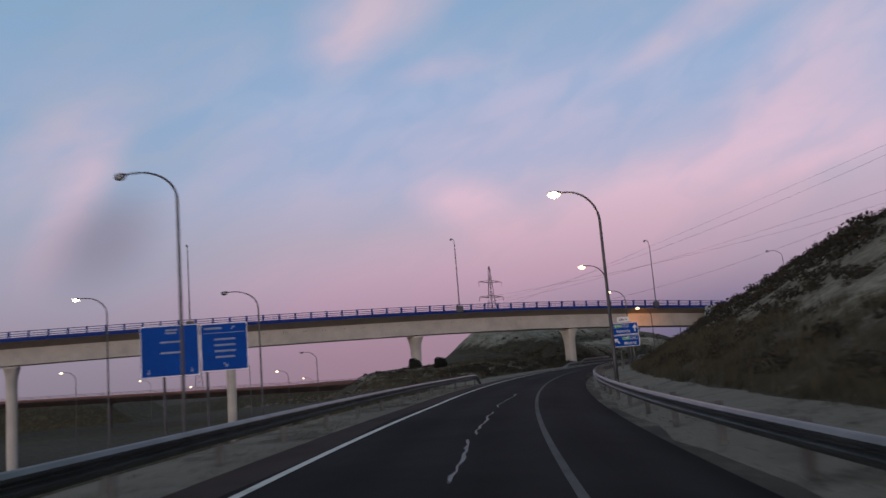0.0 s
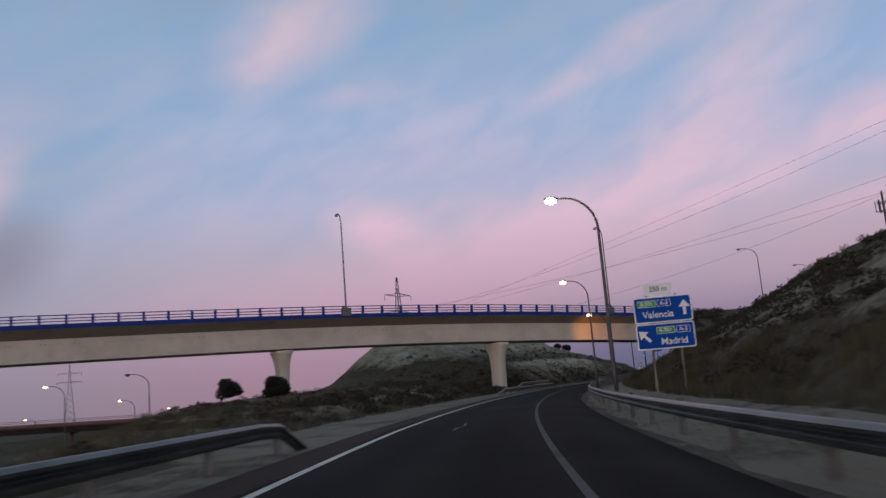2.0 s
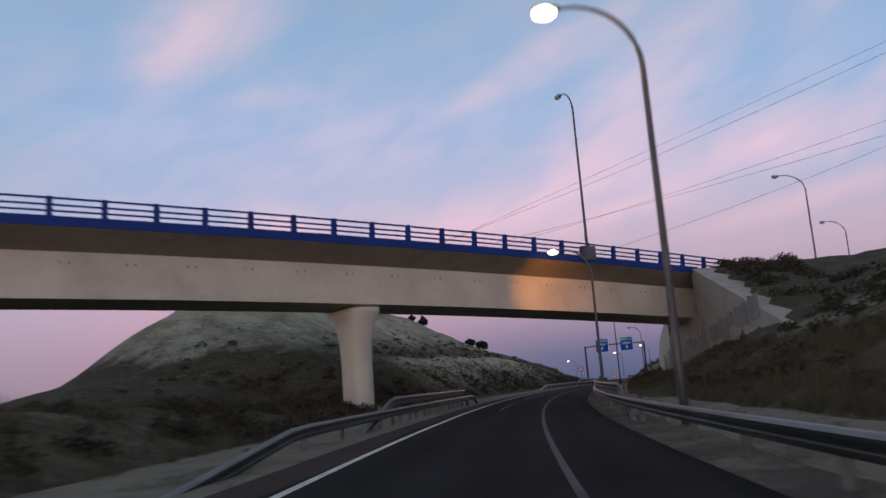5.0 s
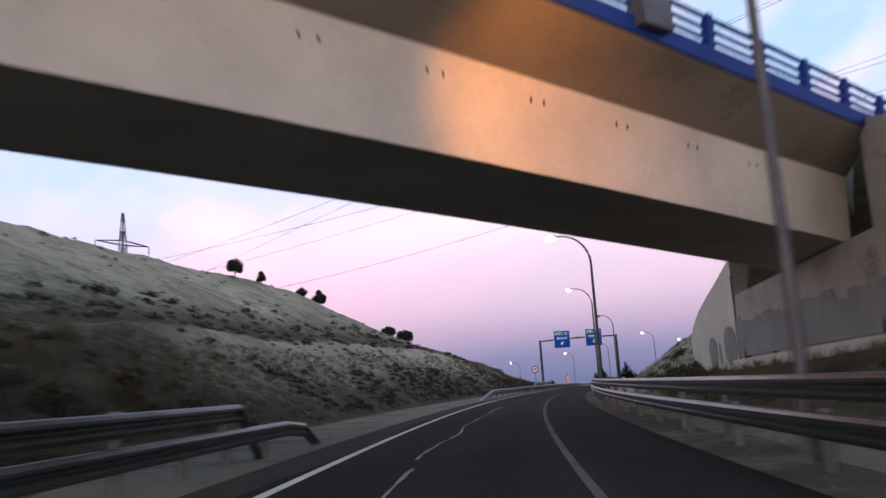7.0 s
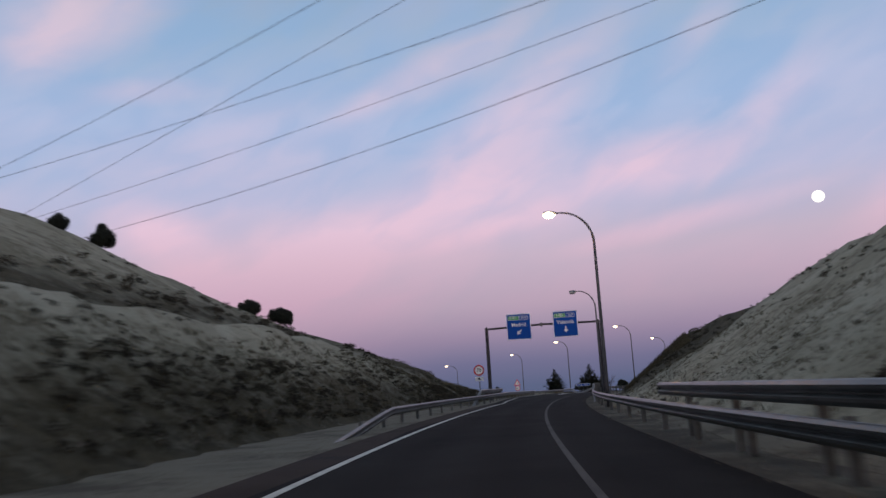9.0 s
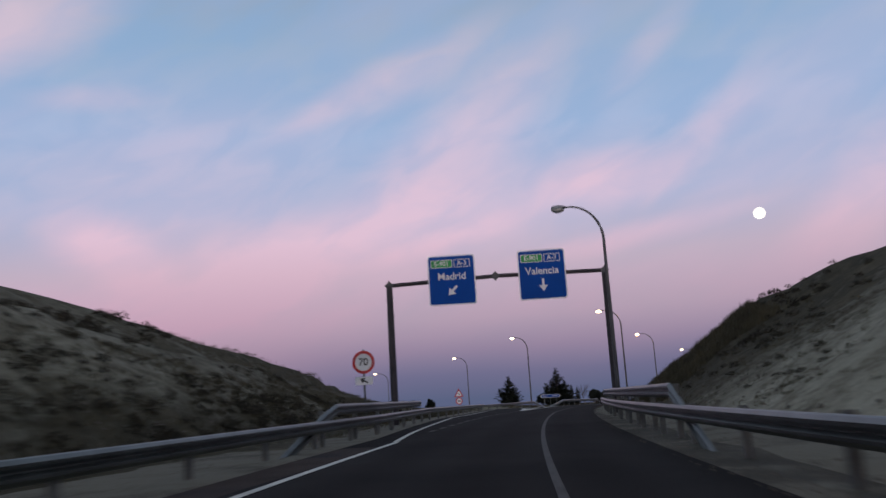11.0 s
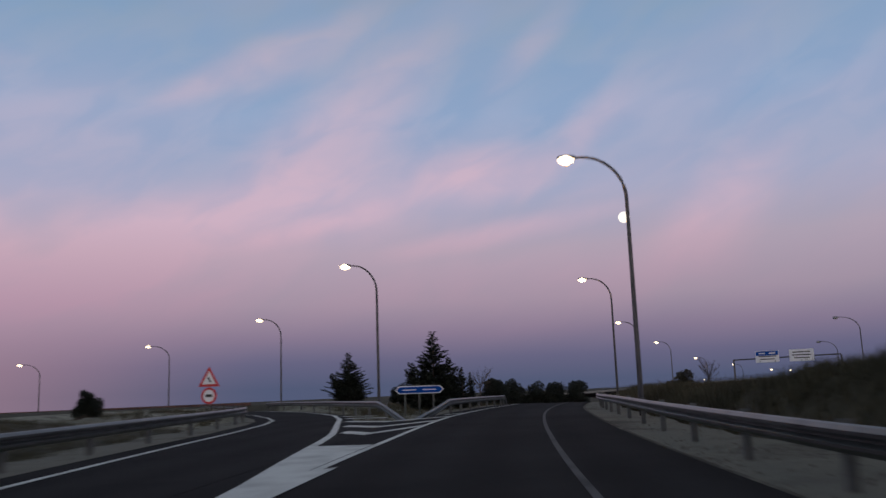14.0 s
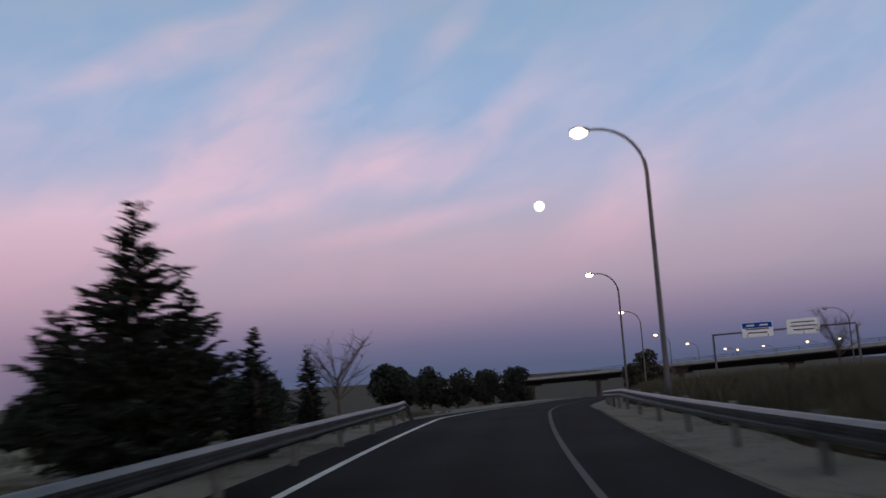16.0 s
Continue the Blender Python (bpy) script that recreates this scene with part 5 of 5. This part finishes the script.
bare_tree(Vector((132.4, 312.6, lvl(132.4, 312.6))), 3.2, 5, "small leafless tree behind the crash barrier")
bare_tree(Vector((152.2, 306.8, lvl(152.2, 306.8))), 3.4, 6, "leafless shrub tree in the dry grass", 0.4)
bare_tree(Vector((168, 325, lvl(168, 325))), 2.8, 8, "leafless shrub tree in the dry grass", 0.6)
for x, y, w, ln in ((-4.6, 88.5, 1.6, 0.9), (-1.2, 87.3, 1.6, 0.2)):
    round_tree(Vector((x, y, lvl(x, y))), 2.0, w, int(y * 3), "small windswept dark pine on the mound", 0.45, ln)
for x, y, h, w, tr in ((32.7, 218.3, 2.1, 1.5, 0.22), (35.4, 220.4, 1.5, 1.05, 0.25), (40.4, 228.8, 0.95, 1.4, 0.08), (42.8, 231.9, 1.75, 1.75, 0.16), (54.2, 246.0, 1.3, 1.9, 0.08), (57.7, 250.6, 1.9, 2.2, 0.14)):
    round_tree(Vector((x, y, lvl(x, y) - 0.1)), h, w, int(x * 7), "small dark tree on the hill's crest", tr, squash=1.05)
round_tree(Vector((100.9, 298.2, lvl(100.9, 298.2) - 0.15)), 1.45, 1.15, 77, "leaning dark shrub beside the exit ramp", 0.12, 1.0, "leaning_shrub", 0.9)

round_tree(Vector((227.6, 372.2, lvl(227.6, 372.2) - 0.3)), 1.8 - lvl(227.6, 372.2), 7.0, 91, "brown leafless thicket below the far overpass", 0.1, name="thicket", squash=0.9, mat_leaf=SCRUB)

# ---- pylons and wires ----
def pylon(at, h, rz, label):
    t = empty("pylon", Matrix.Translation(at) @ pose(0, 0, 0, 0, 0, rz), label, "pylon")
    bm = bmesh.new()

    def half(z):
        return np.interp(z, [0, h * 0.7, h], [h * 0.085, h * 0.02, 0.12])
    zs = np.linspace(0, h, 14)
    for sx in (-1, 1):
        for sy in (-1, 1):
            tube(bm, [(sx * half(z), sy * half(z), z) for z in zs], 0.11, 5)
    for z0, z1 in zip(zs, zs[1:]):
        for k in range(4):
            c = [(-1, -1), (1, -1), (1, 1), (-1, 1)]
            p, q = c[k], c[(k + 1) % 4]
            tube(bm, [(p[0] * half(z0), p[1] * half(z0), z0), (q[0] * half(z1), q[1] * half(z1), z1)], 0.05, 4)
            tube(bm, [(q[0] * half(z0), q[1] * half(z0), z0), (p[0] * half(z1), p[1] * half(z1), z1)], 0.05, 4)
    part("tower", bm, POLE, t)
    for z, w in ((h - 5.6, h * 0.15), (h - 11.0, h * 0.16)):
        bm = bmesh.new()
        for sx in (-1, 1):
            for sy in (-1, 1):
                tube(bm, [(0, sy * half(z), z + 0.6), (sx * w, 0, z)], 0.07, 4)
                tube(bm, [(0, sy * half(z), z - 0.3), (sx * w, 0, z)], 0.07, 4)
        part("cross_arm", bm, POLE, t)
        for sx in (-1, 1):
            bm = bmesh.new()
            tube(bm, [(sx * w, 0, z), (sx * w, 0, z - 1.6)], 0.09, 6)
            part("insulator", bm, DARKSTEEL, t)
    return t


P1, P2 = Vector((17.0, 291.0, -2)), Vector((112, 180, 6))
dirw = (P2 - P1).normalized()
prz = math.degrees(math.atan2(dirw.y, dirw.x)) - 90
pylon(P1, 37.0, prz, "tall lattice power pylon behind the hill")
pylon(P2, 36, prz, "tall lattice power pylon on the cutting's top")
pylon(Vector((-173, 569, ground_z(-173, 569))), 33 - ground_z(-173, 569), 20, "distant lattice power pylon in the plain")
P3 = Vector((117, 151, ground_z(117, 151)))
pylon(P3, 50 - P3.z, math.degrees(math.atan2(P3.y - P1.y, P3.x - P1.x)) - 90, "tall lattice power pylon beyond the cutting's top")
for end, h0, h1, w, sag in ((P2, 23.6, 30.3, 5.9, 2.0), (P2, 22.3, 36.1, -5.9, 2.0), (P2, 16.0, 31.0, 5.9, 5.5), (P3, 21.4, 43.6, 5.5, 4.0), (P3, 20.0, 48.0, -5.5, 0.5)):
    wd = empty("power_line", Matrix.Identity(4), "thin sagging power line between two pylons", "power line", group="power lines")
    along = (end - P1).normalized()
    bm = bmesh.new()
    pts = []
    for k in range(41):
        u = k / 40
        p = P1.lerp(end, u) + Vector((along.y, -along.x, 0)) * w
        p.z = h0 * (1 - u) + h1 * u - sag * 4 * u * (1 - u)
        pts.append(p)
    tube(bm, pts, 0.024, 5)
    part("wire", bm, WIRE, wd)

# antenna mast on the cutting's top
mast = empty("antenna_mast", Matrix.Translation(Vector((104.6, 183.2, 7.0))), "slim steel mast with dark upright panel antennas", "antenna mast")
bm = bmesh.new()
tube(bm, [(0, 0, 0), (0, 0, 12), (0, 0, 23.5)], [0.35, 0.28, 0.18], 10)
part("pole", bm, DARKSTEEL, mast)
for zz in (19.6, 21.2):
    bm = bmesh.new()
    tube(bm, [(1.25 * math.cos(k * math.pi / 6), 1.25 * math.sin(k * math.pi / 6), zz) for k in range(13)], 0.05, 6)
    tube(bm, [(-1.25, 0, zz), (1.25, 0, zz)], 0.05, 6)
    tube(bm, [(0, -1.25, zz), (0, 1.25, zz)], 0.05, 6)
    part("ring", bm, DARKSTEEL, mast)
for k in range(6):
    g = k * math.pi / 3 + 0.4
    bm = bmesh.new()
    box(bm, (0.16, 0.32, 2.2), (1.38 * math.cos(g), 1.38 * math.sin(g), 20.6), (0, 0, math.degrees(g)), 0.03)
    part("panel_antenna", bm, DARKSTEEL, mast)

# ---- lower viaduct across the valley, far overpass and gantry ----
def flyover(p0, p1, z0, z1, label, thick, every, foot, name="viaduct", side=None):
    d = Vector((p1[0] - p0[0], p1[1] - p0[1], 0))
    ln = d.length
    t = empty(name, Matrix.Translation(Vector((p0[0], p0[1], 0))) @ pose(0, 0, 0, 0, 0, math.degrees(math.atan2(d.y, d.x))), label, "bridge")
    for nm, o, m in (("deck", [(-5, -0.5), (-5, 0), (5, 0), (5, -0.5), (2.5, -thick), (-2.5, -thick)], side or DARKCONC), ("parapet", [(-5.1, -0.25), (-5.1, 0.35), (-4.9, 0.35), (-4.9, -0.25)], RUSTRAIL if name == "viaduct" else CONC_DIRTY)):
        v, f = [], []
        k = len(o)
        for i in range(13):
            u = i / 12
            v += [(ln * u, y, z0 + (z1 - z0) * u + z) for y, z in o]
        for i in range(12):
            for j in range(k):
                f.append((i * k + j, i * k + (j + 1) % k, (i + 1) * k + (j + 1) % k, (i + 1) * k + j))
        mesh_ob(nm, v, f, m, t)
    for zz in (0.7, 1.05):
        bm = bmesh.new()
        tube(bm, [(0, -5, z0 + zz), (ln, -5, z1 + zz)], 0.05, 5)
        part("rail", bm, RUSTRAIL if name == "viaduct" else DARKSTEEL, t)
    x = 2.0
    while x < ln:
        bm = bmesh.new()
        box(bm, (0.1, 0.1, 1.0), (x, -5, z0 + (z1 - z0) * x / ln + 0.6))
        part("rail_post", bm, DARKSTEEL, t)
        x += 5.0
    x = every / 2
    while x < ln:
        zt_ = z0 + (z1 - z0) * x / ln - thick
        bm = bmesh.new()
        tube(bm, [(x, 0, foot), (x, 0, zt_)], [0.6, 0.6], 14)
        box(bm, (1.6, 5.2, 0.6), (x, 0, zt_ - 0.1), bevel=0.08)
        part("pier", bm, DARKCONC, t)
        x += every


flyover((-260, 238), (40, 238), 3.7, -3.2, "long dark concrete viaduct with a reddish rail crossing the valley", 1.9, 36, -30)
flyover((290, 492), (252, 290), -5.6, 2.2, "distant low concrete overpass with a pale edge and dark sides", 1.5, 28, -30, "far_overpass", BLACKCONC)
fg = empty("sign_gantry", Matrix.Translation(Vector((223.5, 356.9, -5.7))) @ pose(0, 0, 0, 0, 0, math.degrees(math.atan2(-18.3, 4.1))), "distant portal gantry with two white signs over another carriageway", "sign gantry")
for x in (0, 18.75):
    bm = bmesh.new()
    tube(bm, [(x, 0, -1.5), (x, 0, 8.5)], 0.16, 10)
    part("leg", bm, POLE, fg)
bm = bmesh.new()
tube(bm, [(0, 0, 8.4), (18.75, 0, 8.65)], 0.12, 10)
part("cross_beam", bm, POLE, fg)
for x, top in ((6.3, True), (12.3, False)):
    p = panel(fg, 4.2, 2.05, (x, -0.2, 8.75), 0.05, SIGNWHITE)
    if top:
        bar(p, 4.0, 0.75, (0, -0.01, 0.58), SIGNBLUE, "blue_band")
        for q in (-0.9, 0.9):
            bar(p, 1.1, 0.2, (q, -0.016, 0.58))
    for z, w in ((0.55, 3.0), (0.05, 3.2), (-0.45, 2.6))[1 if top else 0:]:
        bar(p, w, 0.17, (0, -0.012, z), SIGNBLACK)
    for q in (-1.4, 1.4) if top else (0,):
        arrow(p, (q, -0.012, -0.8), 0.35, 180, SIGNBLACK)
# reddish wall behind the ramp
wl = tagged(mesh_ob("boundary_wall", *[[], []], None), "long low reddish boundary wall across the plain", "wall")
bm = bmesh.new()
RED = mat("reddish_render", (0.12, 0.066, 0.056), 0.9, vary=0.3, scale=0.4, fine=8, bump=0.3)
p0, p1 = Vector((72, 360, 0)), Vector((129.3, 352.6, 0))
dv = p1 - p0
box(bm, (dv.length, 0.25, 1.5), ((p0.x + p1.x) / 2, (p0.y + p1.y) / 2, -1.85), (0, 0, math.degrees(math.atan2(dv.y, dv.x))), 0.03)
bm.to_mesh(wl.data)
bm.free()
wl.data.materials.append(RED)

# ---- scrub and dry grass ----
def scatter(n, s0, s1, d0, d1, seed, clump=0.35):
    r = np.random.default_rng(seed)
    s, d = r.uniform(s0, s1, n * 4), r.uniform(d0, d1, n * 4)
    keep = wob(s, d * 2.3, 0.31) + wob(s + 9, d, 0.8) * 0.5 + r.uniform(-1, 1, n * 4) > clump - 0.6
    keep &= ~((d < 0) & on_ramp(s, -d, -0.2))
    s, d = s[keep][:n], d[keep][:n]
    h = np.interp(s, S_ARR, H_ARR)
    x, y = np.interp(s, S_ARR, X_ARR) + d * np.cos(h), np.interp(s, S_ARR, Y_ARR) - d * np.sin(h)
    return x, y, terrain(s, d, x, y), r


def quads_ob(name, co, per, material, label, category):
    me = bpy.data.meshes.new(name)
    n = len(co)
    me.vertices.add(n)
    me.vertices.foreach_set("co", co.astype(np.float32).ravel())
    me.loops.add(n)
    me.loops.foreach_set("vertex_index", np.arange(n, dtype=np.int32))
    me.polygons.add(n // per)
    me.polygons.foreach_set("loop_start", np.arange(0, n, per, dtype=np.int32))
    me.update(calc_edges=True)
    me.materials.append(material)
    return tagged(new(name, me), label, category, kind="stuff")


def bushes(zones, material, label, leaves=100):
    out = []
    for n, s0, s1, d0, d1, r0, r1, seed in zones:
        x, y, z, r = scatter(n, s0, s1, d0, d1, seed)
        m = len(x)
        rad = r.uniform(r0, r1, m) * r.uniform(0.6, 1.2, m)
        c = np.stack((x, y, z + rad * 0.25), 1)[:, None, :]
        q = r.normal(size=(m, leaves, 3))
        q /= np.linalg.norm(q, axis=2, keepdims=True)
        q *= r.uniform(0.45, 1.05, (m, leaves, 1))
        q[..., 2] = np.abs(q[..., 2]) * 0.8 - 0.25
        p = c + q * rad[:, None, None]
        a = r.normal(size=(m, leaves, 3))
        a /= np.linalg.norm(a, axis=2, keepdims=True)
        b = np.cross(a, r.normal(size=(m, leaves, 3)))
        b /= np.linalg.norm(b, axis=2, keepdims=True)
        sz = (rad[:, None, None] * r.uniform(0.08, 0.19, (m, leaves, 1)))
        quad = np.stack((p - a * sz - b * sz * 0.25, p + a * sz * 0.1 - b * sz * 0.5, p + a * sz + b * sz * 0.2, p - a * sz * 0.1 + b * sz * 0.5), 2)
        out.append(quad.reshape(-1, 3))
    return quads_ob("scrub", np.concatenate(out), 4, material, label, "scrub")


def grass(zones, material, label, blades=14):
    out = []
    for n, s0, s1, d0, d1, h0, h1, seed in zones:
        x, y, z, r = scatter(n, s0, s1, d0, d1, seed, 0.1)
        m = len(x)
        hh = r.uniform(h0, h1, (m, blades))
        g = r.uniform(0, 2 * np.pi, (m, blades))
        ox, oy = r.normal(0, 0.12, (m, blades)), r.normal(0, 0.12, (m, blades))
        bx, by = x[:, None] + ox, y[:, None] + oy
        lean = r.uniform(0.1, 0.6, (m, blades)) * hh
        w = 0.008 + 0.012 * hh
        zz = np.repeat(z[:, None], blades, 1) - 0.05
        tri = np.stack((np.stack((bx - np.sin(g) * w, by + np.cos(g) * w, zz), 2), np.stack((bx + np.sin(g) * w, by - np.cos(g) * w, zz), 2), np.stack((bx + np.cos(g) * lean, by + np.sin(g) * lean, zz + hh), 2)), 2)
        out.append(tri.reshape(-1, 3))
    return quads_ob("dry_grass", np.concatenate(out), 3, material, label, "grass")


bushes([(1300, -25, 142, 7.2, 24, 0.25, 0.7, 11), (260, 20, 142, 12, 22, 0.4, 1.0, 12), (150, 143, 166, 7.2, 11.2, 0.2, 0.5, 14), (70, 200, 260, 7, 18, 0.1, 0.3, 13), (90, 186, 199, 6.8, 10, 0.25, 0.6, 19), (260, 258, 300, 6.5, 15, 0.15, 0.45, 18), (220, 300, 400, 6.5, 15, 0.2, 0.5, 17), (130, 148, 184, 14.6, 19, 0.4, 1.0, 15), (160, 200, 290, 15, 21, 0.12, 0.3, 16)], SCRUB, "dark brown scrub on the cutting's slope")
bushes([(480, 72, 166, -30, -8, 0.25, 0.65, 21), (220, 84, 160, -14, -8.2, 0.3, 0.8, 22), (300, -25, 60, -30, -8.5, 0.3, 0.8, 23)], SCRUB, "dark scrub on the mound and embankment")
bushes([(1100, 174, 284, -11.5, -8.3, 0.12, 0.36, 31), (260, 170, 270, -14, -11, 0.1, 0.3, 34), (300, 168, 262, -20.5, -15.9, 0.12, 0.5, 32), (110, 166, 270, -32, -19, 0.12, 0.35, 33)], SCRUB, "brown scrub on the terraced hill")
grass([(4600, -25, 142, 6.4, 11, 0.25, 0.65, 41), (900, 142, 196, 6.4, 11.3, 0.2, 0.6, 49), (2200, 198, 300, 6.0, 14, 0.06, 0.2, 42), (4200, 266, 302, 6.2, 13, 0.2, 0.55, 62), (3200, 300, 318, 5.4, 16, 0.2, 0.55, 43), (5200, 316, 372, 5.4, 13, 0.5, 1.15, 60), (2600, 372, 410, 5.4, 16, 0.5, 1.1, 61), (2500, 400, 520, 6, 16, 0.3, 0.8, 47)], DRYGRASS, "tall dry grass on the slope beside the road")
grass([(6500, -20, 300, 2.85, 5.4, 0.04, 0.15, 51), (2000, -20, 165, -6.0, -4.4, 0.04, 0.16, 52), (900, 205, 245, -5.8, -4.5, 0.06, 0.25, 53), (2600, 300, 400, 2.9, 5.2, 0.04, 0.17, 54), (500, 250, 310, -9, -6, 0.06, 0.2, 55)], DRYGRASS, "short dry grass under the crash barriers")
grass([(3800, 45, 166, -22, -7.8, 0.2, 0.6, 44), (6500, 166, 300, -13, -8.1, 0.07, 0.24, 45), (2800, 262, 312, -22, -9, 0.08, 0.25, 50), (2600, 314, 370, -20, -5, 0.1, 0.35, 46), (1600, -25, 55, -16, -6.4, 0.2, 0.5, 48)], DRYGRASS, "dry grass on the verge and the hill's foot")


# ---- loose stones on the verges ----
def stones(zones):
    out = []
    unit = np.array([(1, 0, 0), (0, 1, 0), (-1, 0, 0), (0, -1, 0), (0, 0, 1)], float)
    tri = np.array([(0, 1, 4), (1, 2, 4), (2, 3, 4), (3, 0, 4)])
    for n, s0, s1, d0, d1, r0, r1, seed in zones:
        x, y, z, r = scatter(n, s0, s1, d0, d1, seed, 0.5)
        m = len(x)
        s, d = plan(x, y)
        z = np.maximum(z, level(s) - 0.04)
        size = r.uniform(r0, r1, (m, 1, 1)) * r.uniform(0.4, 1.0, (m, 1, 1))
        v = unit[None] * size * r.uniform(0.6, 1.3, (m, 5, 1)) + r.normal(0, 0.12, (m, 5, 3)) * size
        v[..., 2] *= 0.8
        v = v + np.stack((x, y, z), 1)[:, None, :]
        out.append(v[:, tri].reshape(-1, 3))
    return quads_ob("loose_stones", np.concatenate(out), 3, STONE, "loose pale stones and clods on the verges", "stones")


stones([(2600, -10, 300, 2.85, 3.5, 0.015, 0.045, 61), (3000, -10, 400, 3.6, 5.5, 0.02, 0.06, 62), (2200, 0, 243, -6.5, -4.3, 0.02, 0.05, 63), (900, 165, 280, -10, -8, 0.03, 0.14, 64),
        (900, 198, 290, 5.8, 8.5, 0.03, 0.14, 65), (600, 40, 140, 5.6, 8, 0.03, 0.12, 66), (700, 45, 110, -18, -8, 0.04, 0.2, 67)])
